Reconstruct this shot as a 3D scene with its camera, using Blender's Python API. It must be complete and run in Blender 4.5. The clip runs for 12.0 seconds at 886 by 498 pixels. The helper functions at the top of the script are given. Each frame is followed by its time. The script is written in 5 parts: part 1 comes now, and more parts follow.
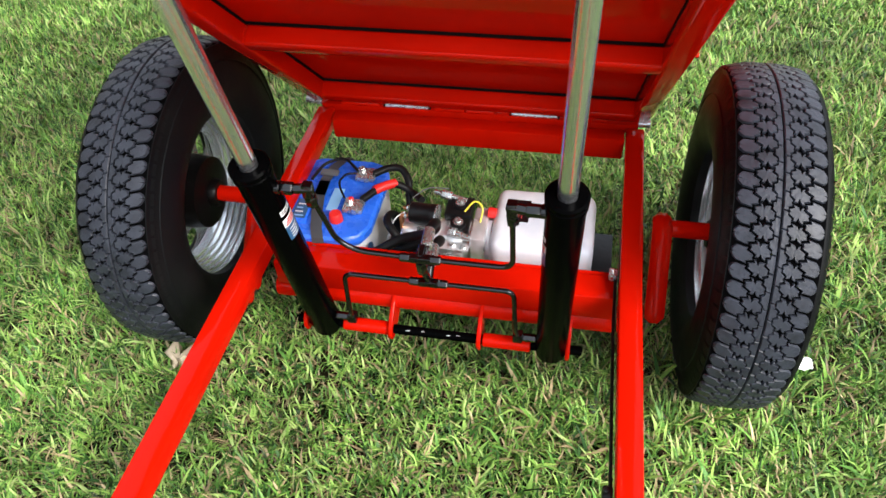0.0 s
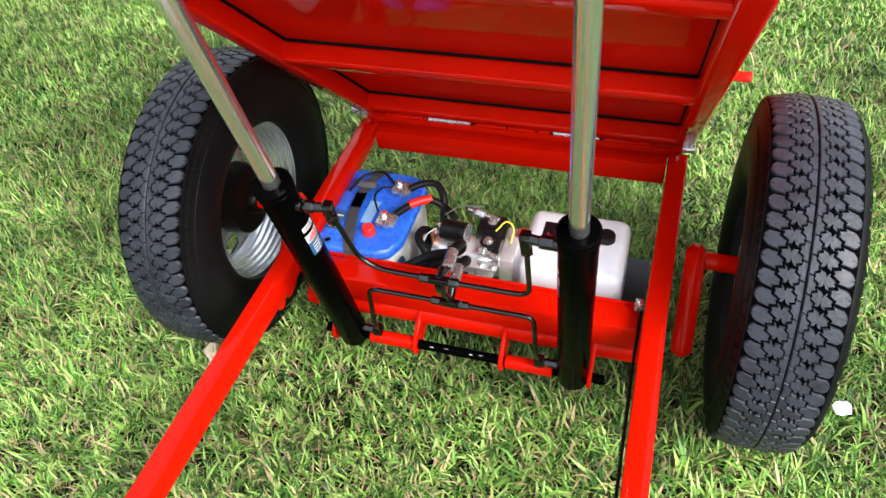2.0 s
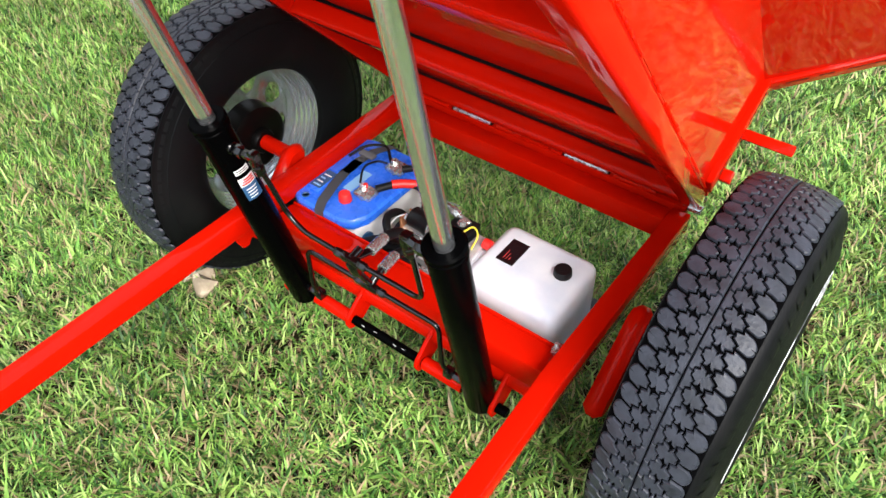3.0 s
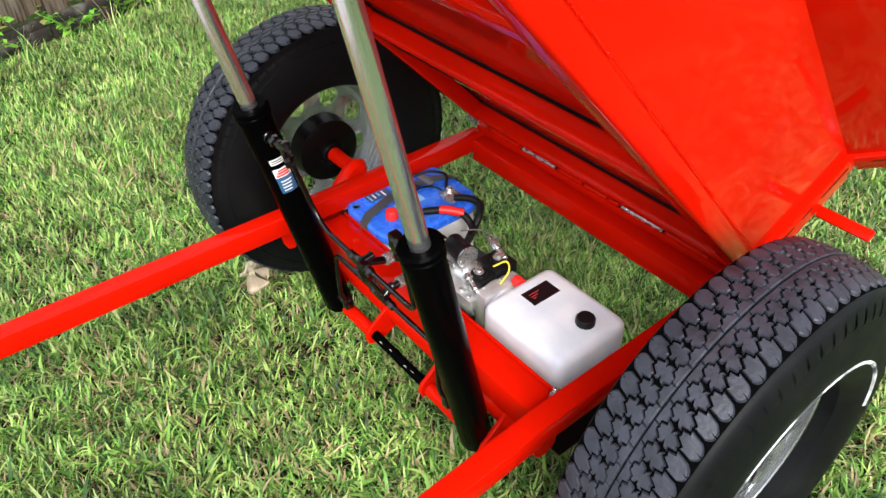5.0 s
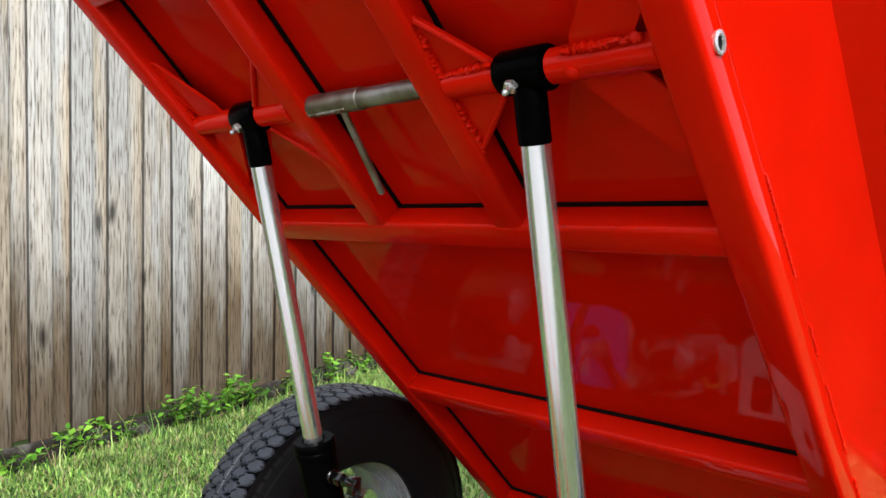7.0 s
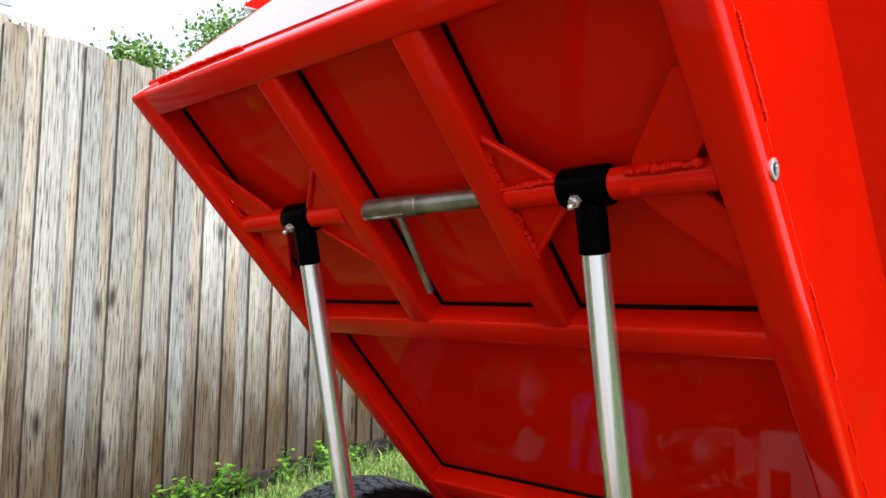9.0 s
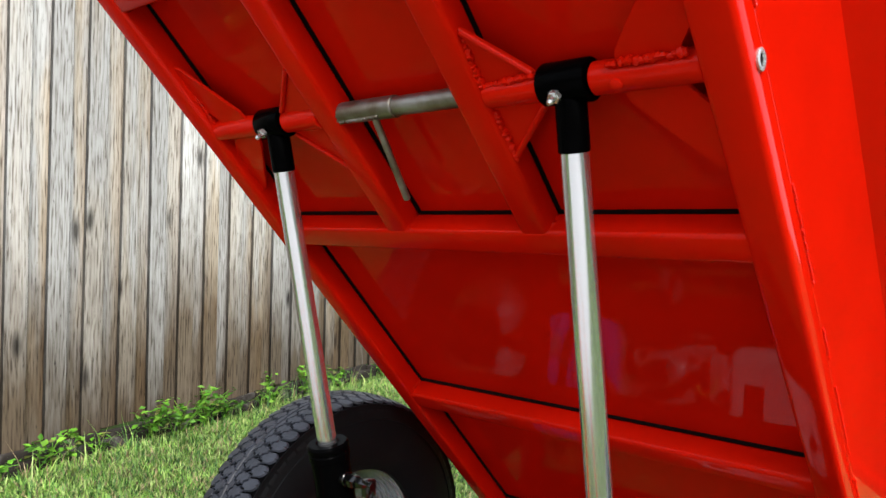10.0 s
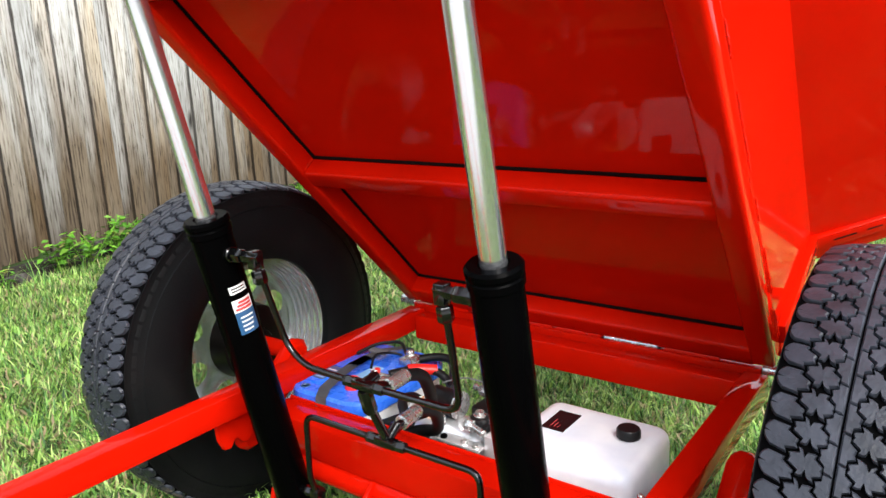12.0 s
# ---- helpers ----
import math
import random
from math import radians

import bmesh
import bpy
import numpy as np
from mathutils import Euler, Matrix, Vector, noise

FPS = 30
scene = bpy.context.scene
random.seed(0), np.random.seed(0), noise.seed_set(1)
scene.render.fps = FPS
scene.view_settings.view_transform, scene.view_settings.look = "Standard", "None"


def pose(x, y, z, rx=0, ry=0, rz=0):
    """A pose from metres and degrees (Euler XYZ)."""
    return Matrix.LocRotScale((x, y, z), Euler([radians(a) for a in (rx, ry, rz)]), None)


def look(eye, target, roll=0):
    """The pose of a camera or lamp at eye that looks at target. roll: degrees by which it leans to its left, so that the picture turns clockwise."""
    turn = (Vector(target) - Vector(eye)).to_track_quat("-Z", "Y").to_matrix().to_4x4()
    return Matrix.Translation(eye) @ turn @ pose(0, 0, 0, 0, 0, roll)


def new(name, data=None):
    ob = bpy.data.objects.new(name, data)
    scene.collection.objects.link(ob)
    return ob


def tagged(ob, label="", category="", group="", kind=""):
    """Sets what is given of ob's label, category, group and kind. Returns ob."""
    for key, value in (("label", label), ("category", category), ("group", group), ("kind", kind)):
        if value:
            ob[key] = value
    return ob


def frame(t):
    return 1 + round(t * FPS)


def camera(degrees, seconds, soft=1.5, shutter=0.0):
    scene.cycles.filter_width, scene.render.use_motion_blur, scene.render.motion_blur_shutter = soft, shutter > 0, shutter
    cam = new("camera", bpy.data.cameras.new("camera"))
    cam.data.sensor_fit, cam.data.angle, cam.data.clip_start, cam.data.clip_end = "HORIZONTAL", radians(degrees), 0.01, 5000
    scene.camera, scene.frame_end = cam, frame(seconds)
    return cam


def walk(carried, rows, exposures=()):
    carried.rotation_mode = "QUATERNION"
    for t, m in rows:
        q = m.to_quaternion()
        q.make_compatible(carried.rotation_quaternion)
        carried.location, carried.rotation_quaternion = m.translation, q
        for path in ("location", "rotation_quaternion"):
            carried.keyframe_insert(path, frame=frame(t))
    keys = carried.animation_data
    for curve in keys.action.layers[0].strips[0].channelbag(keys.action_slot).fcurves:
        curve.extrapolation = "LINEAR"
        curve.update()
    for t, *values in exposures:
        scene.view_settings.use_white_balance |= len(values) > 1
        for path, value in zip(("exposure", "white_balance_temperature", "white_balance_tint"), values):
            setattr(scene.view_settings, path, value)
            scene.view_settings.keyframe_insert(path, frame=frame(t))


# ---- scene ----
cam = camera(60.8, 12.0)
PATH = [
    (0, (0.292, -1.08, 1.568), (-0.042, 0.288, 0.148), -4.0),
    (0.5, (0.229, -1.1, 1.606), (-0.014, 0.264, 0.163), -5.2),
    (1, (0.223, -1.114, 1.609), (-0.013, 0.277, 0.192), -4.9),
    (1.5, (0.223, -1.087, 1.601), (-0.057, 0.266, 0.155), -5.6),
    (2, (0.391, -1.022, 1.603), (-0.132, 0.291, 0.188), -6.6),
    (2.5, (0.643, -0.953, 1.61), (-0.122, 0.257, 0.213), -6.1),
    (2.8, (0.727, -0.859, 1.592), (-0.111, 0.296, 0.191), -4.4),
    (3, (0.792, -0.786, 1.564), (-0.089, 0.32, 0.149), -1.7),
    (3.5, (0.9, -0.643, 1.611), (-0.142, 0.218, 0.137), -1.2),
    (3.7, (1.005, -0.602, 1.601), (-0.151, 0.184, 0.171), 0.3),
    (5.3, (1.005, -0.685, 1.442), (-0.228, 0.278, 0.196), -2.1),
    (5.5, (0.94, -0.713, 1.437), (-0.27, 0.199, 0.131), -4.3),
    (6, (0.836, -0.735, 1.326), (-0.494, 0.35, 0.299), -0.5),
    (6.3, (0.801, -0.785, 1.229), (-0.54, 0.506, 0.496), 1.7),
    (6.5, (0.799, -0.819, 1.168), (-0.591, 0.525, 0.657), 0.7),
    (7, (0.811, -0.918, 1.139), (-0.595, 0.502, 1.067), 0.7),
    (7.5, (0.813, -0.985, 1.157), (-0.558, 0.469, 1.245), -0.8),
    (7.7, (0.8, -1.011, 1.168), (-0.585, 0.427, 1.292), 0.1),
    (9.3, (0.773, -1.035, 1.153), (-0.58, 0.43, 1.296), 1.7),
    (9.5, (0.77, -1.032, 1.144), (-0.582, 0.439, 1.234), 2.0),
    (10, (0.768, -1.006, 1.12), (-0.569, 0.481, 1.095), 1.6),
    (10.5, (0.77, -0.99, 1.104), (-0.557, 0.504, 1.023), 0.2),
    (11, (0.765, -0.963, 1.069), (-0.531, 0.545, 0.857), -0.8),
    (11.5, (0.754, -0.941, 1.034), (-0.459, 0.615, 0.71), -1.4),
    (12, (0.755, -0.882, 0.984), (-0.402, 0.677, 0.504), -2.3),
]
walk(cam, [(t, look(eye, target, roll)) for t, eye, target, roll in PATH], [(0, 0.2), (1, 0.34), (2.5, 0.4), (3.5, 0.32), (5.5, 0.17), (6.5, 0.03), (9.5, 0.0), (11, 0.15), (12, 0.42)])

# ---- world and light ----
SUN_EL, SUN_AZ = radians(40), radians(122)
world = bpy.data.worlds.new("overcast_sky")
scene.world = world
world.use_nodes = True
wn = world.node_tree.nodes
wn.clear()
w_out, w_add = wn.new("ShaderNodeOutputWorld"), wn.new("ShaderNodeAddShader")
w_bg, w_cloud = wn.new("ShaderNodeBackground"), wn.new("ShaderNodeBackground")
w_sky = wn.new("ShaderNodeTexSky")
w_sky.sky_type, w_sky.sun_disc = "NISHITA", False
w_sky.sun_elevation, w_sky.sun_rotation = SUN_EL, SUN_AZ
w_sky.air_density, w_sky.dust_density = 1.0, 3.0
w_bg.inputs["Strength"].default_value = 0.08
w_cloud.inputs["Color"].default_value = (0.90, 0.97, 1.06, 1)
w_cloud.inputs["Strength"].default_value = 1.25
wl = world.node_tree.links
wl.new(w_sky.outputs[0], w_bg.inputs["Color"])
wl.new(w_bg.outputs[0], w_add.inputs[0])
wl.new(w_cloud.outputs[0], w_add.inputs[1])
wl.new(w_add.outputs[0], w_out.inputs["Surface"])

sun = new("sun", bpy.data.lights.new("sun", "SUN"))
sun.data.energy, sun.data.angle, sun.data.color = 4.9, radians(36), (1.0, 0.975, 0.94)
sun.matrix_world = look((6.3, -4.0, 6.3), (0, 0, 0))


# ---- materials ----
def mat(name, color, rough=0.5, metal=0.0, coat=0.0, vary=0.0, scale=8.0, bump=0.0, bump_scale=60.0, second=None, rvary=0.0, sub=0.0, clip=(0.35, 0.65), spec=0.5, coat_rough=0.06, coat_ior=1.5):
    """A paint, metal or plastic with two scales of wear: broad blotches and a fine grain."""
    m = bpy.data.materials.new(name)
    m.use_nodes = True
    nt = m.node_tree
    b = nt.nodes["Principled BSDF"]
    b.inputs["Base Color"].default_value = (*color, 1)
    b.inputs["Roughness"].default_value = rough
    b.inputs["Metallic"].default_value = metal
    b.inputs["Coat Weight"].default_value = coat
    b.inputs["Coat Roughness"].default_value = coat_rough
    b.inputs["Coat IOR"].default_value = coat_ior
    b.inputs["Specular IOR Level"].default_value = spec
    if sub:
        b.inputs["Subsurface Weight"].default_value = sub
        b.inputs["Subsurface Radius"].default_value = (0.03, 0.03, 0.03)
    tc = nt.nodes.new("ShaderNodeTexCoord")
    if vary or second:
        n1 = nt.nodes.new("ShaderNodeTexNoise")
        n1.inputs["Scale"].default_value, n1.inputs["Detail"].default_value = scale, 6
        nt.links.new(tc.outputs["Object"], n1.inputs["Vector"])
        ramp = nt.nodes.new("ShaderNodeMapRange")
        ramp.inputs["From Min"].default_value, ramp.inputs["From Max"].default_value = clip
        nt.links.new(n1.outputs["Fac"], ramp.inputs["Value"])
        mix = nt.nodes.new("ShaderNodeMix")
        mix.data_type = "RGBA"
        mix.inputs["A"].default_value = (*color, 1)
        other = second or tuple(c * (1 - vary) for c in color)
        mix.inputs["B"].default_value = (*other, 1)
        nt.links.new(ramp.outputs[0], mix.inputs["Factor"])
        nt.links.new(mix.outputs["Result"], b.inputs["Base Color"])
    if rvary:
        n2 = nt.nodes.new("ShaderNodeTexNoise")
        n2.inputs["Scale"].default_value, n2.inputs["Detail"].default_value = scale * 2.3, 5
        nt.links.new(tc.outputs["Object"], n2.inputs["Vector"])
        rr = nt.nodes.new("ShaderNodeMapRange")
        rr.inputs["To Min"].default_value, rr.inputs["To Max"].default_value = max(rough - rvary, 0.02), rough + rvary
        nt.links.new(n2.outputs["Fac"], rr.inputs["Value"])
        nt.links.new(rr.outputs[0], b.inputs["Roughness"])
    if bump:
        n3 = nt.nodes.new("ShaderNodeTexNoise")
        n3.inputs["Scale"].default_value, n3.inputs["Detail"].default_value = bump_scale, 4
        nt.links.new(tc.outputs["Object"], n3.inputs["Vector"])
        bp = nt.nodes.new("ShaderNodeBump")
        bp.inputs["Strength"].default_value, bp.inputs["Distance"].default_value = bump, 0.002
        nt.links.new(n3.outputs["Fac"], bp.inputs["Height"])
        nt.links.new(bp.outputs[0], b.inputs["Normal"])
    return m


def grass_mat(name, greens, straw, straw_share):
    """Blades: each island takes its own green, a share of them dry straw; lighter at large-scale patches."""
    m = bpy.data.materials.new(name)
    m.use_nodes = True
    nt = m.node_tree
    b = nt.nodes["Principled BSDF"]
    b.inputs["Roughness"].default_value = 0.46
    b.inputs["Specular IOR Level"].default_value = 0.3
    geo = nt.nodes.new("ShaderNodeNewGeometry")
    ramp = nt.nodes.new("ShaderNodeValToRGB")
    el = ramp.color_ramp.elements
    tones = list(greens) + [tuple(c * 0.45 for c in straw), straw]
    stops = [k / (len(greens) - 1) * (1 - straw_share) * 0.97 for k in range(len(greens))] + [1 - straw_share, 1.0]
    el[0].position, el[0].color = stops[0], (*tones[0], 1)
    el[1].position, el[1].color = stops[-1], (*tones[-1], 1)
    for p, c in zip(stops[1:-1], tones[1:-1]):
        el.new(p).color = (*c, 1)
    nt.links.new(geo.outputs["Random Per Island"], ramp.inputs["Fac"])
    tc = nt.nodes.new("ShaderNodeTexCoord")
    n1 = nt.nodes.new("ShaderNodeTexNoise")
    n1.inputs["Scale"].default_value, n1.inputs["Detail"].default_value = 2.2, 5
    nt.links.new(tc.outputs["Object"], n1.inputs["Vector"])
    mr = nt.nodes.new("ShaderNodeMapRange")
    mr.inputs["From Min"].default_value, mr.inputs["From Max"].default_value = 0.3, 0.7
    mr.inputs["To Min"].default_value, mr.inputs["To Max"].default_value = 0.65, 1.35
    nt.links.new(n1.outputs["Fac"], mr.inputs["Value"])
    n2 = nt.nodes.new("ShaderNodeTexNoise")
    n2.inputs["Scale"].default_value, n2.inputs["Detail"].default_value = 13.0, 3
    nt.links.new(tc.outputs["Object"], n2.inputs["Vector"])
    m2 = nt.nodes.new("ShaderNodeMapRange")
    m2.inputs["From Min"].default_value, m2.inputs["From Max"].default_value = 0.32, 0.68
    m2.inputs["To Min"].default_value, m2.inputs["To Max"].default_value = 0.7, 1.3
    nt.links.new(n2.outputs["Fac"], m2.inputs["Value"])
    both = nt.nodes.new("ShaderNodeMath")
    both.operation = "MULTIPLY"
    nt.links.new(mr.outputs[0], both.inputs[0])
    nt.links.new(m2.outputs[0], both.inputs[1])
    mul = nt.nodes.new("ShaderNodeVectorMath")
    mul.operation = "SCALE"
    nt.links.new(ramp.outputs["Color"], mul.inputs[0])
    nt.links.new(both.outputs[0], mul.inputs["Scale"])
    nt.links.new(mul.outputs[0], b.inputs["Base Color"])
    tr = nt.nodes.new("ShaderNodeBsdfTranslucent")
    nt.links.new(mul.outputs[0], tr.inputs["Color"])
    mx = nt.nodes.new("ShaderNodeMixShader")
    mx.inputs["Fac"].default_value = 0.12
    nt.links.new(b.outputs[0], mx.inputs[1])
    nt.links.new(tr.outputs[0], mx.inputs[2])
    nt.links.new(mx.outputs[0], nt.nodes["Material Output"].inputs["Surface"])
    return m


def wood_mat(name, dark=1.0):
    """Weathered fence board: silver grey with long grain lines that swing round knots, tan heartwood on some boards, damp brown stains that climb each board to its own height."""
    m = bpy.data.materials.new(name)
    m.use_nodes = True
    nt = m.node_tree
    L = nt.links.new

    def N(kind, **values):
        n = nt.nodes.new(kind)
        for k, v in values.items():
            n.inputs[k.replace("_", " ")].default_value = v
        return n

    def math_node(op, a, b=None):
        n = nt.nodes.new("ShaderNodeMath")
        n.operation = op
        for k, v in enumerate((a, b)):
            if isinstance(v, (int, float)):
                n.inputs[k].default_value = v
            elif v is not None:
                L(v, n.inputs[k])
        return n.outputs[0]

    def remap(v, f0, f1, t0, t1):
        n = N("ShaderNodeMapRange", From_Min=f0, From_Max=f1, To_Min=t0, To_Max=t1)
        if isinstance(v, (int, float)):
            n.inputs["Value"].default_value = v
        else:
            L(v, n.inputs["Value"])
        return n.outputs[0]

    def noise_at(vec, scale, detail=4, distort=0.0):
        mp = N("ShaderNodeMapping")
        mp.inputs["Scale"].default_value = scale
        L(vec, mp.inputs["Vector"])
        n = N("ShaderNodeTexNoise", Scale=1.0, Detail=detail, Distortion=distort)
        L(mp.outputs[0], n.inputs["Vector"])
        return n.outputs["Fac"]

    b = nt.nodes["Principled BSDF"]
    b.inputs["Roughness"].default_value = 0.85
    b.inputs["Specular IOR Level"].default_value = 0.2
    tc, info = N("ShaderNodeTexCoord"), N("ShaderNodeObjectInfo")
    rand = info.outputs["Random"]
    seed = nt.nodes.new("ShaderNodeVectorMath")
    seed.operation = "SCALE"
    seed.inputs[0].default_value = (37.0, 11.0, 23.0)
    L(rand, seed.inputs["Scale"])
    off = nt.nodes.new("ShaderNodeVectorMath")
    L(tc.outputs["Object"], off.inputs[0])
    L(seed.outputs[0], off.inputs[1])
    vec = off.outputs[0]
    xyz = nt.nodes.new("ShaderNodeSeparateXYZ")
    L(tc.outputs["Object"], xyz.inputs[0])
    # knots
    mp3 = N("ShaderNodeMapping")
    mp3.inputs["Scale"].default_value = (6.0, 6.0, 2.2)
    L(vec, mp3.inputs["Vector"])
    vor = N("ShaderNodeTexVoronoi", Scale=1.0)
    L(mp3.outputs[0], vor.inputs["Vector"])
    near = vor.outputs["Distance"]
    pull = remap(near, 0.05, 0.35, 9.0, 0.0)
    # grain lines: bands across the board, swung by broad waves and round the knots
    swing = math_node("MULTIPLY", noise_at(vec, (5, 5, 0.8), 3), 26.0)
    fine = math_node("MULTIPLY", noise_at(vec, (60, 60, 3.5), 5), 5.0)
    phase = math_node("ADD", math_node("ADD", math_node("MULTIPLY", xyz.outputs["Y"], 330.0), swing), math_node("ADD", fine, pull))
    lines = math_node("SINE", phase)
    rough = noise_at(vec, (90, 90, 9), 6, 0.4)
    grain = math_node("ADD", remap(lines, -1, 1, -0.07, 0.05), rough)
    r1 = nt.nodes.new("ShaderNodeValToRGB")
    el = r1.color_ramp.elements
    el[0].position, el[0].color = 0.30, (0.17, 0.152, 0.132, 1)
    el[1].position, el[1].color = 0.66, (0.60, 0.595, 0.575, 1)
    el.new(0.41).color = (0.40, 0.385, 0.36, 1)
    el.new(0.52).color = (0.52, 0.51, 0.49, 1)
    L(grain, r1.inputs["Fac"])
    # tan heartwood
    tan = nt.nodes.new("ShaderNodeMix")
    tan.data_type, tan.blend_type = "RGBA", "MULTIPLY"
    tan.inputs["B"].default_value = (0.97, 0.80, 0.58, 1)
    L(math_node("MULTIPLY", remap(noise_at(vec, (9, 9, 0.9), 4), 0.42, 0.58, 0.0, 1.0), remap(noise_at(seed.outputs[0], (1, 1, 1), 0), 0.4, 0.6, 0.0, 0.75)), tan.inputs["Factor"])
    L(r1.outputs["Color"], tan.inputs["A"])
    # damp brown stain, each board soaked to its own height
    soak = math_node("ADD", remap(rand, 0, 1, 0.35, 0.95), math_node("MULTIPLY", noise_at(vec, (14, 14, 2.5), 5), 0.8))
    wet = remap(math_node("SUBTRACT", soak, xyz.outputs["Z"]), -0.1, 0.8, 0.0, 1.0)
    damp = nt.nodes.new("ShaderNodeMix")
    damp.data_type, damp.blend_type = "RGBA", "MULTIPLY"
    damp.inputs["B"].default_value = (0.23, 0.18, 0.13, 1)
    L(wet, damp.inputs["Factor"])
    L(tan.outputs["Result"], damp.inputs["A"])
    # dark knot hearts and dirt pits; each board its own tone
    knot = remap(near, 0.06, 0.19, 0.2, 1.0)
    pits = remap(noise_at(vec, (70, 70, 22), 3), 0.24, 0.33, 0.4, 1.0)
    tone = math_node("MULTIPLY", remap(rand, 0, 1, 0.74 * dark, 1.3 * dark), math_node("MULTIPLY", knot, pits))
    sc = nt.nodes.new("ShaderNodeVectorMath")
    sc.operation = "SCALE"
    L(damp.outputs["Result"], sc.inputs[0])
    L(tone, sc.inputs["Scale"])
    L(sc.outputs[0], b.inputs["Base Color"])
    bp = N("ShaderNodeBump", Strength=0.5, Distance=0.003)
    L(grain, bp.inputs["Height"])
    L(bp.outputs[0], b.inputs["Normal"])
    return m


RED = mat("red_paint", (0.56, 0.0065, 0.001), 0.42, coat=1.0, coat_ior=1.18, coat_rough=0.045, spec=0.0, vary=0.12, scale=5, bump=0.004, bump_scale=30, rvary=0.08)
# RED's colour with a stronger coat, so the front panel mirrors more sky
RED_GLOSS = mat("red_paint_stronger_coat", (0.56, 0.0065, 0.001), 0.3, coat=1.0, coat_rough=0.03, vary=0.1, scale=5)
BLACK = mat("black_paint", (0.001, 0.001, 0.0011), 0.22, coat=0.0, spec=0.012, vary=0.3, rvary=0.06, bump=0.03)
BLACK_GLOSS = mat("glossy_black_pipe", (0.002, 0.002, 0.0022), 0.16, spec=0.6, vary=0.3, rvary=0.06)
BLACK_RUB = mat("black_rubber_sheath", (0.006, 0.006, 0.0065), 0.5, vary=0.3, bump=0.1, spec=0.2)
BLACK_PL = mat("black_plastic", (0.006, 0.006, 0.0065), 0.38, vary=0.2, spec=0.3)
CHROME = mat("chromed_rod", (0.80, 0.81, 0.84), 0.19, metal=0.95)
STEEL = mat("zinc_plated_steel", (0.66, 0.66, 0.65), 0.26, metal=0.8, vary=0.3, rvary=0.12, scale=30)
BARE = mat("bare_mill_steel", (0.34, 0.33, 0.31), 0.42, metal=0.9, second=(0.17, 0.14, 0.10), rvary=0.15, scale=25, bump=0.15)
ALU = mat("polished_aluminium", (0.86, 0.87, 0.88), 0.24, metal=0.62, vary=0.3, rvary=0.12, scale=16)
BRASS = mat("copper_terminal", (0.55, 0.25, 0.12), 0.35, metal=0.8)
BLUE = mat("blue_plastic", (0.028, 0.165, 0.85), 0.28, vary=0.2, rvary=0.1, scale=20)
GREY_PL = mat("light_grey_plastic", (0.78, 0.79, 0.80), 0.45, vary=0.15, rvary=0.1)
WHITE_PL = mat("translucent_white_plastic", (0.70, 0.70, 0.73), 0.32, second=(0.55, 0.57, 0.64), scale=11, clip=(0.4, 0.7), sub=0.15, bump=0.12, bump_scale=30)
RED_PL = mat("red_plastic", (0.75, 0.02, 0.015), 0.4, vary=0.1)
STRAP = mat("dark_grey_rubber_strap", (0.12, 0.12, 0.125), 0.6, vary=0.3, bump=0.1)
LABEL_K = mat("black_label", (0.008, 0.006, 0.007), 0.15)
LABEL_R = mat("label_red", (0.55, 0.04, 0.04), 0.4)
LABEL_B = mat("label_blue", (0.02, 0.085, 0.20), 0.35, vary=0.15)
LABEL_S = mat("label_pale_blue", (0.25, 0.5, 0.8), 0.4, vary=0.1)
LABEL_W = mat("label_white", (0.75, 0.75, 0.75), 0.4, vary=0.1)
SIDE_LINE = mat("scuffed_white_line", (0.62, 0.63, 0.64), 0.6, second=(0.05, 0.05, 0.055), scale=16, clip=(0.48, 0.6))
YELLOW = mat("yellow_wire_sheath", (0.75, 0.62, 0.05), 0.4)
RUBBER = mat("tyre_rubber", (0.0042, 0.0045, 0.0050), 0.5, second=(0.0085, 0.0085, 0.0086), clip=(0.5, 0.78), scale=9, bump=0.25, bump_scale=220, rvary=0.1, spec=0.1)
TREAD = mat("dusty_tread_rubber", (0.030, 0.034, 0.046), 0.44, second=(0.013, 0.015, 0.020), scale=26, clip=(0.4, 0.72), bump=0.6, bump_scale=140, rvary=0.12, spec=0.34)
# near black without sheen: shade of the tread grooves put into the colour
GROOVE = mat("groove_shade_rubber", (0.0012, 0.0012, 0.0014), 0.9, spec=0.02)
HUB_AND_TRAY = mat("grimy_hub_and_tray_shade", (0.003, 0.0026, 0.0025), 0.35, vary=0.3, bump=0.3, spec=0.15)
# soil and thatch, darkened to near black for the shade between blades
SOIL = mat("shaded_soil_and_thatch", (0.005, 0.008, 0.0025), 0.95, spec=0.03, second=(0.016, 0.012, 0.006), scale=9, bump=1.0, bump_scale=80)
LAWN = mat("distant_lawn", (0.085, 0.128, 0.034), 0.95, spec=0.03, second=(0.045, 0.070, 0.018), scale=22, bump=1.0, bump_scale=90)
STONE = mat("pale_rough_stone", (0.60, 0.50, 0.36), 0.85, second=(0.36, 0.28, 0.19), scale=16, bump=0.6)
RIM = mat("galvanised_rim", (0.74, 0.77, 0.80), 0.23, metal=0.88, second=(0.46, 0.48, 0.50), clip=(0.42, 0.72), scale=9, rvary=0.08, bump=0.05, bump_scale=40)
# flat black that stands for shade in seams, slots, sockets and hinge cut-outs
RECESS_SHADE = mat("black_recess_shade", (0.003, 0.002, 0.002), 0.7, spec=0.1, vary=0.3)
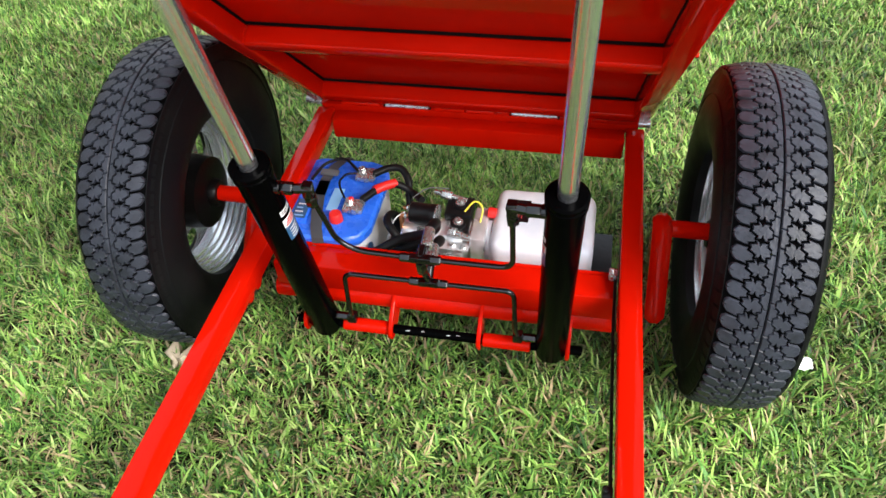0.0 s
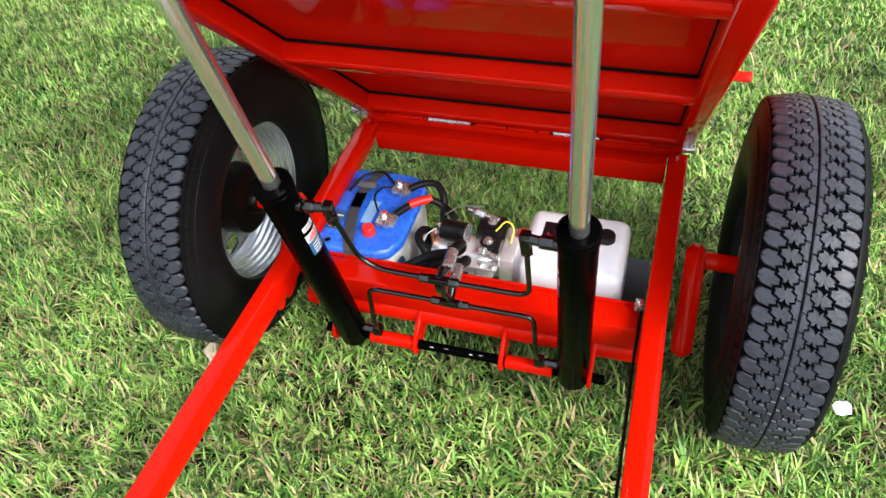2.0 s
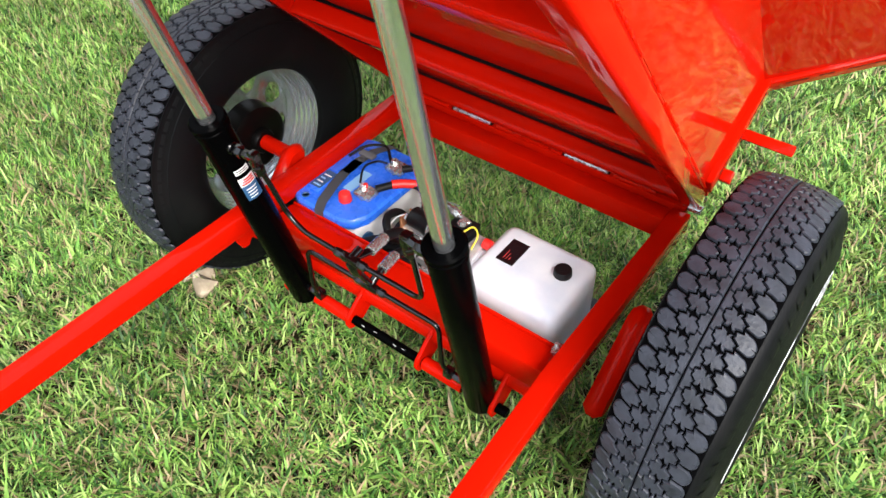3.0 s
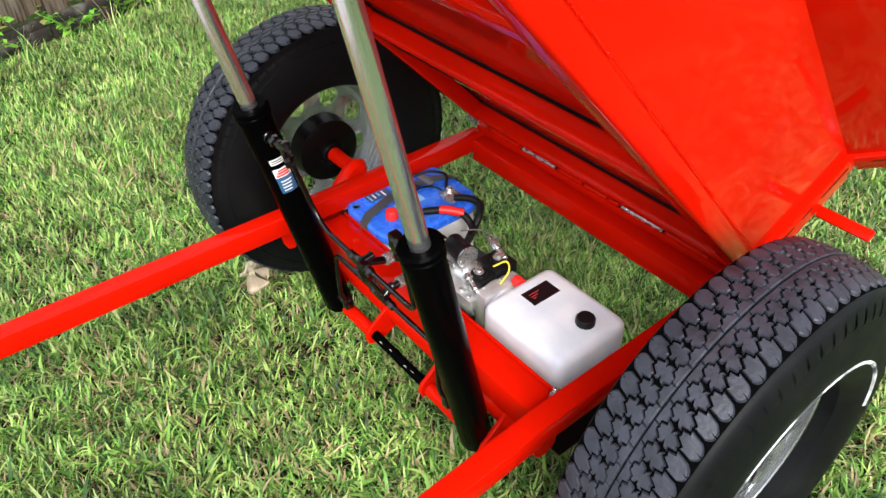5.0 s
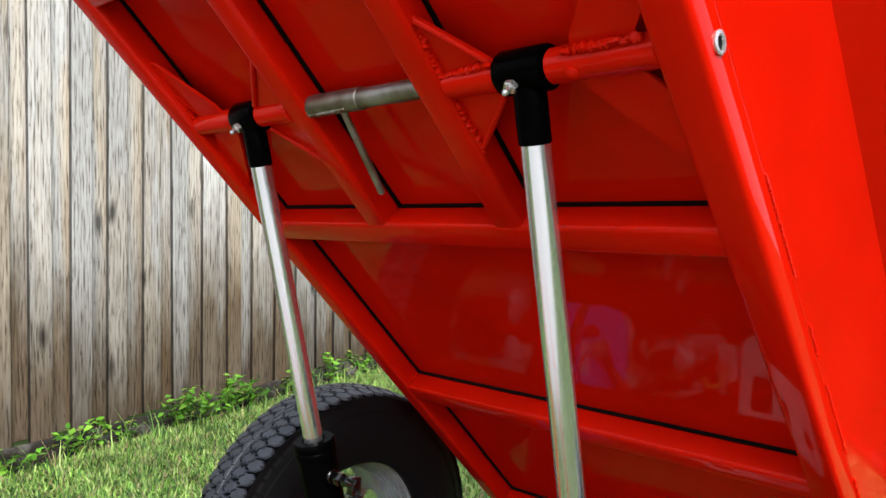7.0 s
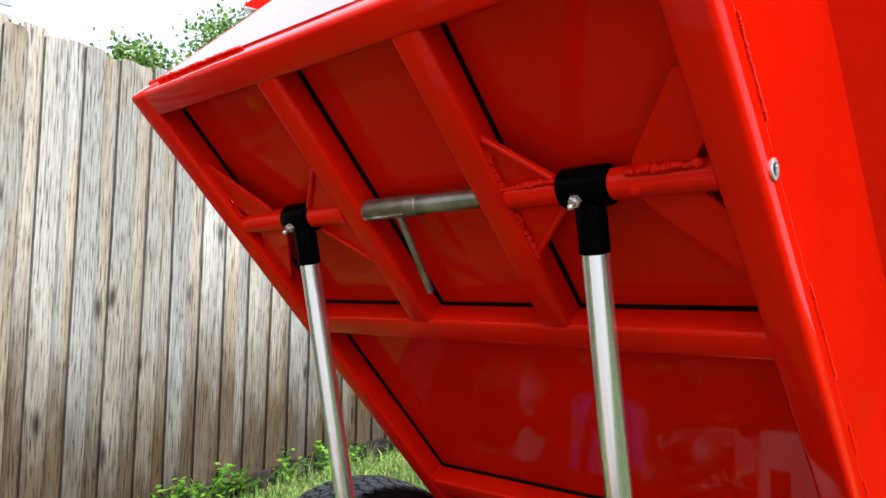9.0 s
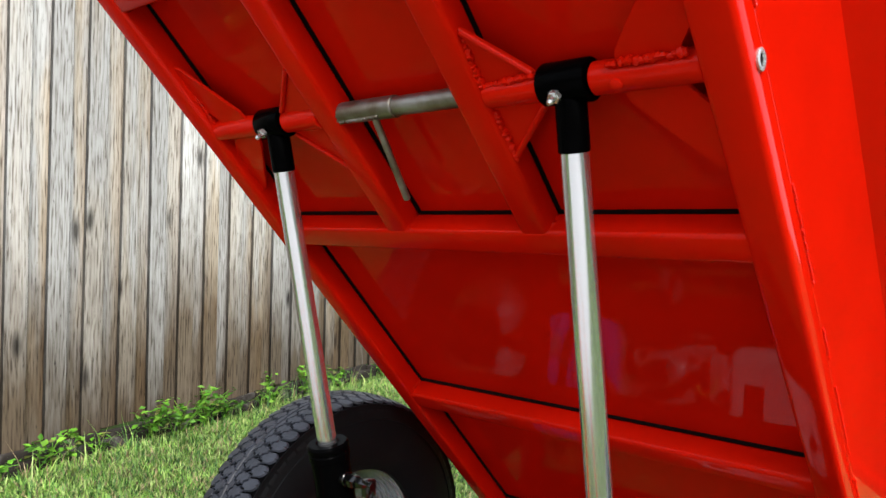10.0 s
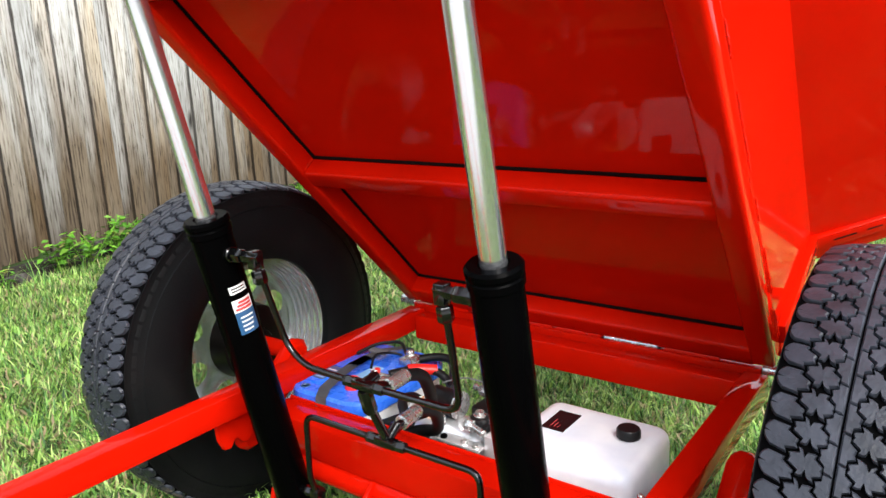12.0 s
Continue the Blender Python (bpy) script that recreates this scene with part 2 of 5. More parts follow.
CONCRETE = mat("pale_concrete", (0.45, 0.44, 0.42), 0.85, vary=0.15, scale=4, bump=0.3)
PLAIN = mat("pale_wall_plaster", (0.34, 0.33, 0.30), 0.85, vary=0.2, scale=3, bump=0.2)
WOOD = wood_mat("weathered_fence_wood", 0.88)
# the same wood near black: shade of the board gaps put into their edges
WOOD_EDGE = wood_mat("shaded_board_edge", 0.16)
GRASS = grass_mat("grass_blades", [(0.011, 0.038, 0.008), (0.044, 0.124, 0.022), (0.106, 0.246, 0.042), (0.195, 0.368, 0.064), (0.305, 0.475, 0.10), (0.44, 0.57, 0.19)], (0.48, 0.37, 0.20), 0.13)
THATCH = grass_mat("dry_thatch", [(0.028, 0.016, 0.008), (0.085, 0.050, 0.024), (0.20, 0.135, 0.065), (0.36, 0.27, 0.15)], (0.52, 0.43, 0.27), 0.15)
TIMBER = mat("dark_rotting_timber", (0.030, 0.025, 0.021), 0.85, second=(0.15, 0.14, 0.125), scale=9, clip=(0.52, 0.75), bump=0.6, bump_scale=45, spec=0.15)
BARK = mat("grey_brown_bark", (0.16, 0.12, 0.09), 0.9, second=(0.08, 0.06, 0.045), scale=14, bump=0.6)
SIDING = mat("pale_grey_siding", (0.55, 0.58, 0.62), 0.6, vary=0.12, scale=3, bump=0.1)
WEED = grass_mat("weed_leaves", [(0.05, 0.17, 0.015), (0.11, 0.30, 0.02), (0.2, 0.42, 0.04)], (0.3, 0.32, 0.08), 0.08)
LEAF = grass_mat("tree_leaves", [(0.06, 0.15, 0.03), (0.13, 0.27, 0.06), (0.24, 0.40, 0.12)], (0.3, 0.38, 0.14), 0.08)


# ---- building helpers ----
def link(name, bm, material, smooth=40):
    bmesh.ops.recalc_face_normals(bm, faces=bm.faces[:])
    me = bpy.data.meshes.new(name)
    bm.to_mesh(me)
    bm.free()
    for m in material if isinstance(material, (list, tuple)) else [material]:
        me.materials.append(m)
    if smooth:
        me.polygons.foreach_set("use_smooth", [True] * len(me.polygons))
        me.set_sharp_from_angle(angle=radians(smooth))
    return new(name, me)


def part(name, bm, material, parent, label="", smooth=40):
    ob = link(name, bm, material, smooth)
    ob.parent = parent
    if parent.data is None:
        ob.matrix_parent_inverse = parent.matrix_basis.inverted()
    return tagged(ob, label) if label else ob


def thing(name, at, label, category, group="", kind=""):
    ob = new(name)
    ob.matrix_basis = pose(*at)
    ob.empty_display_size = 0.1
    return tagged(ob, label, category, group, kind)


ID = lambda x, y, z: (x, y, z)


def slab(lo, hi, bevel=0.004, f=ID, seg=2, bm=None):
    """A box between two corners, in the plan's or the bed's axes, with rounded edges."""
    b = bmesh.new()
    vs = [b.verts.new((x, y, z)) for x in (lo[0], hi[0]) for y in (lo[1], hi[1]) for z in (lo[2], hi[2])]
    for q in ((0, 1, 3, 2), (4, 6, 7, 5), (0, 4, 5, 1), (2, 3, 7, 6), (0, 2, 6, 4), (1, 5, 7, 3)):
        b.faces.new([vs[i] for i in q])
    if bevel:
        bmesh.ops.bevel(b, geom=b.edges[:], offset=bevel, segments=seg, affect="EDGES", profile=0.5)
    for v in b.verts:
        v.co = f(*v.co)
    return b if bm is None else merge(bm, b)


def merge(bm, other):
    me = bpy.data.meshes.new("tmp")
    other.to_mesh(me)
    other.free()
    bm.from_mesh(me)
    bpy.data.meshes.remove(me)
    return bm


def ring(c, a, b, r, n):
    return [c + (a * math.cos(t) + b * math.sin(t)) * r for t in (2 * math.pi * i / n for i in range(n))]


def across(d):
    d = d.normalized()
    a = d.orthogonal().normalized()
    return a, d.cross(a)


def lathe(p0, p1, profile, n=28, bm=None, caps=True):
    """A turned body along p0 to p1: profile rows of (distance along, radius)."""
    bm = bm or bmesh.new()
    p0, p1 = Vector(p0), Vector(p1)
    d = (p1 - p0).normalized()
    a, b = across(d)
    rows = [[bm.verts.new(c) for c in ring(p0 + d * s, a, b, max(r, 1e-5), n)] for s, r in profile]
    for u, v in zip(rows, rows[1:]):
        for i in range(n):
            bm.faces.new((u[i], u[(i + 1) % n], v[(i + 1) % n], v[i]))
    if caps:
        bm.faces.new(rows[0][::-1])
        bm.faces.new(rows[-1])
    return bm


def rod(p0, p1, r, n=24, chamfer=0.0015, bm=None):
    length = (Vector(p1) - Vector(p0)).length
    return lathe(p0, p1, [(0, r - chamfer), (chamfer, r), (length - chamfer, r), (length, r - chamfer)], n, bm)


def hexnut(p0, p1, r, bm=None):
    length = (Vector(p1) - Vector(p0)).length
    return lathe(p0, p1, [(0, r * 0.88), (0.1 * length, r), (0.9 * length, r), (length, r * 0.88)], 6, bm)


def bent(points, r, n=12, fillet=0.02, steps=6, bm=None):
    """A pipe or hose along points, with rounded bends."""
    pts = [Vector(p) for p in points]
    line = [pts[0]]
    for a, b, c in zip(pts, pts[1:], pts[2:]):
        d1, d2 = (a - b), (c - b)
        f = min(fillet, d1.length * 0.49, d2.length * 0.49)
        s, e = b + d1.normalized() * f, b + d2.normalized() * f
        for k in range(steps + 1):
            t = k / steps
            line.append(s * (1 - t) ** 2 + b * 2 * t * (1 - t) + e * t * t)
    line.append(pts[-1])
    bm = bm or bmesh.new()
    rows, up = [], None
    for i, p in enumerate(line):
        d = (line[min(i + 1, len(line) - 1)] - line[max(i - 1, 0)]).normalized()
        if up is None:
            up = d.orthogonal().normalized()
        up = (up - d * up.dot(d)).normalized()
        rows.append([bm.verts.new(c) for c in ring(p, up, d.cross(up), r, n)])
    for u, v in zip(rows, rows[1:]):
        for i in range(n):
            bm.faces.new((u[i], u[(i + 1) % n], v[(i + 1) % n], v[i]))
    bm.faces.new(rows[0][::-1])
    bm.faces.new(rows[-1])
    return bm


def plate(outline, depth, f, bevel=0.0015):
    """A flat plate: an outline in two axes, extruded from depth[0] to depth[1] along the third; f turns (a, b, c) into a place."""
    bm = bmesh.new()
    low = [bm.verts.new((a, b, depth[0])) for a, b in outline]
    top = [bm.verts.new((a, b, depth[1])) for a, b in outline]
    bm.faces.new(low[::-1])
    bm.faces.new(top)
    n = len(outline)
    for i in range(n):
        bm.faces.new((low[i], low[(i + 1) % n], top[(i + 1) % n], top[i]))
    if bevel:
        bmesh.ops.bevel(bm, geom=bm.edges[:], offset=bevel, segments=1, affect="EDGES")
    for v in bm.verts:
        v.co = f(*v.co)
    return bm


def weld(points, r=0.0035, bm=None, seed=1):
    """A bead of weld: overlapping uneven drops along a line."""
    rnd = random.Random(seed)
    bm = bm or bmesh.new()
    pts = [Vector(p) for p in points]
    for a, b in zip(pts, pts[1:]):
        n = max(int((b - a).length / (r * 1.1)), 2)
        for i in range(n):
            c = a.lerp(b, (i + 0.5) / n) + Vector([rnd.uniform(-1, 1) * r * 0.25 for _ in range(3)])
            m = Matrix.Translation(c) @ Matrix.Diagonal((*(r * rnd.uniform(0.8, 1.25) for _ in range(3)), 1))
            bmesh.ops.create_icosphere(bm, subdivisions=1, radius=1.0, matrix=m)
    return bm


# ---- ground ----
ground_bm = bmesh.new()
bmesh.ops.create_grid(ground_bm, x_segments=60, y_segments=60, size=40)
for v in ground_bm.verts:
    if v.co.length < 9:
        v.co.z = 0.012 * noise.noise(v.co * 0.9)
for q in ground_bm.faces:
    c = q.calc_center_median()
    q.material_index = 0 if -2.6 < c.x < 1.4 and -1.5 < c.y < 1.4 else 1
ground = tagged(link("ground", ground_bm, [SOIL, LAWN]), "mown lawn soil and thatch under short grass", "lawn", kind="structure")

# unseen plain walls, added out of view to cut the low sky light
tagged(link("wall_south", slab((-7.0, -8.2, 0), (9.0, -8.0, 2.0), 0.01), PLAIN), "unseen plain pale wall added to block the low sky", "wall", kind="structure")
# unseen pale ground, added to reflect white into the chrome rods
tagged(link("reflector_slab", slab((-1.2, -8.0, -0.1), (9.0, -1.4, 0.02), 0.006), CONCRETE), "unseen pale concrete slab, added to whiten the chrome", "driveway", kind="structure")
tagged(link("wall_east", slab((9.0, -8.2, 0), (9.2, 12, 2.0), 0.01), PLAIN), "unseen plain pale wall added on the east side", "wall", kind="structure")

# ---- dump trailer: chassis ----
trailer = thing("dump_trailer", (0, 0.2, 0), "glossy red steel dump trailer with its bed tipped up", "trailer")
RAIL_IN, RAIL_OUT, RAIL_TOP, RAIL_LOW = 0.385, 0.433, 0.373, 0.322
lean_x = lambda x, y, z: (x + (0.014 + 0.022 * max(0, -y) if x > 0 else -0.006 - 0.01 * max(0, -y)) , y, z - (0.055 * max(0, 0.15 - y) if x > 0 else 0.0))
for s in (-1, 1):
    rail = slab((min(s * RAIL_IN, s * RAIL_OUT), -1.9, RAIL_LOW), (max(s * RAIL_IN, s * RAIL_OUT), 0.575, RAIL_TOP), 0.005)
    bmesh.ops.bisect_plane(rail, geom=rail.verts[:] + rail.edges[:] + rail.faces[:], plane_co=(0, 0, 0), plane_no=(0, 1, 0))
    for v in rail.verts:
        v.co = lean_x(*v.co)
    part("rail", rail, RED, trailer)
part("rear_crossmember", slab((-RAIL_IN - 0.004, 0.527, 0.304), (RAIL_IN + 0.0125, 0.575, 0.366), 0.005), RED, trailer)
part("hinge_flange", slab((-0.43, 0.578, 0.352), (0.43, 0.602, 0.3785), 0.003), RED, trailer)
part("axle_beam", slab((-RAIL_IN - 0.005, 0.028, 0.243), (RAIL_IN + 0.013, 0.097, 0.316), 0.006), RED, trailer)
part("axle_lip", slab((-RAIL_IN - 0.003, 0.0985, 0.25), (RAIL_IN + 0.011, 0.104, 0.319), 0.002), RED, trailer)
part("torsion_axle", rod((-0.40, 0.055, 0.215), (0.40, 0.055, 0.215), 0.03, 28), RED, trailer)
# added floor; its near black stands for the shade under battery and pump
part("tray", slab((-RAIL_IN - 0.004, 0.105, 0.132), (RAIL_IN + 0.012, 0.415, 0.138), 0.002), HUB_AND_TRAY, trailer, "added tray floor, near black for the shade there")
PIVOT = (-0.012, 0.172)
shape = [(0.1, 0.24), (0.03, 0.24), (-0.03, 0.19), (-0.036, 0.172), (-0.03, 0.153), (-0.012, 0.145), (0.012, 0.148), (0.1, 0.2)]
for x in (-0.313, -0.106, 0.103, 0.306):
    part("mounting_plate", plate(shape, (x - 0.005, x + 0.005), lambda a, b, c: (c, a, b)), RED, trailer)
part("pivot_rod", rod((-0.338, *PIVOT), (0.338, *PIVOT), 0.0115), BLACK, trailer, "black pivot rod with scraped paint")
for k in range(5):
    x = -0.07 + 0.03 * k + 0.006 * (k % 2)
    part("scratch", slab((x, PIVOT[0] - 0.0085 + 0.002 * (k % 3), PIVOT[1] + 0.0078 - 0.0005 * (k % 3)), (x + 0.009, PIVOT[0] - 0.0077 + 0.002 * (k % 3), PIVOT[1] + 0.0100), 0), GREY_PL, trailer, "pale scratch")
for s in (-1, 1):
    part("spacer_tube", rod((s * 0.112, *PIVOT), (s * 0.222, *PIVOT), 0.0165), RED, trailer)
    cz = 0.346 if s > 0 else 0.366
    cy = 0.236 if s > 0 else 0.192
    arm = [(cy - 0.183, 0.232), (cy - 0.169, 0.198), (cy - 0.13, 0.195), (cy + 0.03, cz - 0.035), (cy + 0.038, cz + 0.012), (cy + 0.017, cz + 0.032), (cy - 0.02, cz + 0.03)]
    part("trailing_arm", plate(arm, (s * (0.468 if s > 0 else 0.452), s * (0.512 if s > 0 else 0.49)), lambda a, b, c: (c, a, b), 0.013), RED, trailer)
    part("spindle", rod((s * 0.486, cy, cz), (s * 0.6, cy, cz), 0.02), RED, trailer)
    part("hitch_tab", slab((min(s * 0.43, s * 0.40), 0.588, 0.345), (max(s * 0.43, s * 0.40), 0.612, 0.372), 0.003), RED, trailer)
part("hinge_bolt", rod((0.43, 0.598, 0.372), (0.462, 0.598, 0.373), 0.011), STEEL, trailer, "zinc hinge bolt")
part("hinge_bolt", rod((-0.478, 0.592, 0.380), (-0.43, 0.592, 0.378), 0.011), STEEL, trailer, "zinc hinge bolt")

# ---- dump trailer: tipped bed ----
HY, HZ, ANG = 0.592, 0.374, radians(46.75)
CA, SA = math.cos(ANG), math.sin(ANG)


def bed(x, u, n):
    """The bed's own axes: x across, u from the hinge to its front, n out of its floor."""
    return (x * (0.948 + 0.069 * u), HY - u * CA + n * SA, HZ + u * SA + n * CA)


BI, BO, TU = 0.432, 0.480, 0.048
U_END = 1.556
floor_sheet = part("bed_floor", slab((-BO + 0.002, 0.03, TU + 0.0030), (BO - 0.002, U_END - 0.004, TU + 0.0102), 0, bed), RED, trailer)
for s in (-1, 1):
    part("side_tube", slab((min(s * BI, s * BO), 0.012, 0), (max(s * BI, s * BO), U_END, TU), 0.008, bed, 4), RED, floor_sheet)
for u0, u1 in ((0.003, 0.068), (0.489, 0.537), (0.994, 1.041), (U_END - 0.049, U_END - 0.001)):
    part("cross_tube", slab((-BI - 0.009, u0, 0.0015), (BI + 0.009, u1, TU - 0.001), 0.008, bed, 4), RED, floor_sheet)
for x in (-0.134, 0.139):
    part("stringer_tube", slab((x - 0.024, 1.029, 0.003), (x + 0.024, U_END - 0.04, TU - 0.001), 0.008, bed, 4), RED, floor_sheet)
PU, PN, EYE = 1.262, 0.02, 0.276
for x0, x1 in ((-0.434, -EYE - 0.033), (-EYE + 0.033, -0.157), (0.162, EYE - 0.033), (EYE + 0.033, 0.434)):
    part("pivot_tube", rod(bed(x0, PU, PN), bed(x1, PU, PN), 0.0195), RED, floor_sheet)
part("pivot_pin", rod(bed(-0.112, PU, PN), bed(0.116, PU, PN), 0.0138), BARE, floor_sheet, "bare steel pivot pipe, scorched by welding")
part("pivot_collar", rod(bed(-0.112, PU, PN), bed(0.0, PU, PN), 0.0162), BARE, floor_sheet, "bare steel sleeve with a rough welded end")
part("prop_rod", rod(bed(-0.048, PU - 0.01, 0.016), bed(-0.062, 1.108, 0.0), 0.0055), BARE, floor_sheet, "thin bare steel rod")
for s in (-1, 1):
    edge = 0.158 if s < 0 else 0.163
    for up in (-1, 1):
        inner_tri = [(s * edge, PU + up * 0.012), (s * (edge + 0.082), PU + up * 0.014), (s * (edge + 0.074), PU + up * 0.026), (s * (edge + 0.008), PU + up * 0.09), (s * edge, PU + up * 0.095)]
        part("gusset", plate(inner_tri, (0.014, 0.020), bed, 0.001), RED, floor_sheet)
        lip = [bed(s * (edge + 0.004), PU + up * 0.092, 0.012), bed(s * (edge + 0.076), PU + up * 0.022, 0.012)]
        part("gusset_lip", rod(lip[0], lip[1], 0.0045, 10), RED, floor_sheet)
        outer_tri = [(s * 0.338, PU + up * 0.012), (s * (BI - 0.026), PU + up * 0.012), (s * (BI + 0.001), PU + up * 0.05), (s * (BI + 0.001), PU + up * 0.135), (s * (BI - 0.012), PU + up * 0.13), (s * 0.345, PU + up * 0.034)]
        part("gusset", plate(outer_tri, (0.014, 0.020), bed, 0.001), RED, floor_sheet)
# black strips painting the gap shade along the frame's seams with the floor
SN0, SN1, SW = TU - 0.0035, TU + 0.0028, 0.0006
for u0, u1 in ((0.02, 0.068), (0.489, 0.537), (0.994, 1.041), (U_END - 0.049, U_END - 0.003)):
    part("seam_shade_strip", slab((-BI + 0.001, u0 - SW, SN0), (BI - 0.001, u1 + (SW if u1 < 1.5 else -0.001), SN1), 0, bed), RECESS_SHADE, floor_sheet)
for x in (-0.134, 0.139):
    part("seam_shade_strip", slab((x - 0.024 - SW, 1.039 + SW, SN0), (x + 0.024 + SW, U_END - 0.049 - SW, SN1), 0, bed), RECESS_SHADE, floor_sheet)
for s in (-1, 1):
    part("seam_shade_strip", slab((min(s * (BI - SW), s * (BO - 0.012)), 0.02, SN0 + 0.0004), (max(s * (BI - SW), s * (BO - 0.012)), U_END - 0.05, SN1 - 0.0004), 0, bed), RECESS_SHADE, floor_sheet)
# side panels with their flared wings
N1, XW, NW = 0.338, 0.72, 0.505
U_REAR0, U_REAR1 = 0.02, -0.065
TH = 0.003
for s in (-1, 1):
    side = [(U_REAR0, TU + 0.001), (U_REAR1, N1), (U_END, N1), (U_END, TU + 0.001)]
    part("side_panel", plate(side, (s * (BO - TH - 0.003), s * (BO - 0.003)), lambda a, b, c: bed(c, a, b), 0), RED, floor_sheet)
    wing = bmesh.new()
    sx = lambda x: s * x
    vs = [bed(sx(BO - 0.003), U_REAR1, N1), bed(sx(XW), U_REAR1 - 0.05, NW), bed(sx(XW), U_END, NW), bed(sx(BO - 0.003), U_END, N1)]
    lo = [wing.verts.new(p) for p in vs]
    hi = [wing.verts.new(Vector(p) + Vector(bed(0, 0, TH)) - Vector(bed(0, 0, 0))) for p in vs]
    wing.faces.new(lo)
    wing.faces.new(hi[::-1])
    for i in range(4):
        wing.faces.new((lo[i], hi[i], hi[(i + 1) % 4], lo[(i + 1) % 4]))
    part("wing_panel", wing, RED, floor_sheet)
    outer = [(U_REAR1 - 0.05, NW), (U_REAR1 - 0.11, NW + 0.2), (U_END, NW + 0.2), (U_END, NW)]
    part("upper_side_panel", plate(outer, (s * (XW - TH), s * XW), lambda a, b, c: bed(c, a, b), 0), RED, floor_sheet)
    # rear edge frame: angle iron along the panel's end and under the wing
    e0, e1 = Vector(bed(s * (BO + 0.006), U_REAR0 + 0.02, TU)), Vector(bed(s * (BO + 0.006), U_REAR1, N1))
    e2 = Vector(bed(s * XW, U_REAR1 - 0.05, NW))
    for a, b in ((e0, e1), (e1, e2)):
        d = (b - a).normalized()
        uu = (Vector(bed(0, 1, 0)) - Vector(bed(0, 0, 0)))
        uu = (uu - d * uu.dot(d)).normalized()
        w = d.cross(uu)
        f = lambda x, y, z, a=a, d=d, uu=uu, w=w: tuple(a + d * x + uu * y + w * z)
        part("edge_angle", slab((-0.004, -0.002, -0.009 if s > 0 else -0.007), ((b - a).length + 0.004, 0.042, 0.007 if s > 0 else 0.009), 0.002, f), RED, floor_sheet)
        part("tailgate_post", slab((0.01, -0.052, -0.034 if s > 0 else 0.006), ((b - a).length - 0.004, -0.005, -0.006 if s > 0 else 0.034), 0.003, f), RED, floor_sheet)
        # thin black slabs paint the shade inside the slots
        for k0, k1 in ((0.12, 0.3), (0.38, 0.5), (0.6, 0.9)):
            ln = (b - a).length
            part("slot", slab((ln * k0, 0.018, 0.0065 if s > 0 else -0.0075), (ln * k1, 0.0225, 0.0075 if s > 0 else -0.0065), 0, f), RECESS_SHADE, floor_sheet, "narrow slot, its shade painted as a black slab")
    part("latch_bar", slab((min(s * BO, s * (BO + 0.13)), -0.085, 0.205), (max(s * BO, s * (BO + 0.13)), -0.073, 0.232), 0.004, bed), RED, floor_sheet)
    part("latch_tab", slab((min(s * BO, s * (BO + 0.035)), -0.03, 0.085), (max(s * BO, s * (BO + 0.035)), 0.0, 0.115), 0.004, bed), RED, floor_sheet)
    eye0, eye1 = bed(s * (BO - 0.002), 1.252, 0.03), bed(s * (BO + 0.004), 1.252, 0.03)
    part("pivot_bolt", lathe(eye0, eye1, [(0, 0.0120), (0.0045, 0.0120), (0.0052, 0.0105), (0.0052, 0.0078), (0.002, 0.0072)], 24, caps=False), STEEL, floor_sheet, "bright steel bolt head set in the side tube")
    # black fill paints the shade in the bolt's socket
    part("bolt_socket", lathe(eye0, eye1, [(0.0005, 0.0085), (0.0025, 0.008), (0.003, 0.002)], 6), RECESS_SHADE, floor_sheet, "hex socket with its shade painted black")
part("front_panel", slab((-BO + 0.004, U_END - 0.004, TU + 0.0112), (BO - 0.004, U_END - 0.0005, NW + 0.2), 0, bed), RED_GLOSS, floor_sheet)
# hinges along the rear
for x0, x1, m in ((-0.375, -0.265, RED), (-0.249, -0.127, STEEL), (-0.11, -0.03, RED), (-0.022, 0.05, RED), (0.06, 0.09, RED), (0.099, 0.221, STEEL), (0.236, 0.35, RED)):
    part("hinge_knuckle", rod((x0, 0.592, 0.379), (x1, 0.592, 0.380), 0.0094, 14), m, trailer, "worn bare steel hinge pin" if m is STEEL else "")
    if m is STEEL:
        # black slab paints the shade behind the pin
        part("hinge_recess", slab((x0 - 0.006, 0.5835, 0.3772), (x1 + 0.006, 0.603, 0.3792), 0), RECESS_SHADE, trailer, "cut-out round the hinge pin, its shade painted black")
# weld beads on the bed's frame
wb = weld([bed(0.164, 1.342, 0.016), bed(0.164, 1.276, 0.010), bed(0.24, 1.283, 0.010)], 0.0056)
weld([bed(0.164, 1.24, 0.012), bed(0.164, 1.16, 0.012)], 0.0056, wb, 2)
weld([bed(0.335, 1.283, 0.009), bed(0.425, 1.283, 0.009)], 0.0055, wb, 3)
weld([bed(-0.43, 1.34, 0.016), bed(-0.43, 1.28, 0.012)], 0.0035, wb, 4)
weld([bed(-0.109, 1.039, 0.006), bed(-0.109, 1.039, 0.04)], 0.004, wb, 5)
weld([bed(0.164, 1.039, 0.006), bed(0.164, 1.039, 0.04)], 0.004, wb, 6)
weld([bed(-BI, 0.539, 0.004), bed(-BI, 0.539, 0.04)], 0.004, wb, 7)
weld([bed(-BO, U_END, 0.05), bed(-0.2, U_END, 0.05)], 0.004, wb, 8)
tagged(part("weld_bead", wb, RED, floor_sheet), kind="stuff")
sb = bmesh.new()
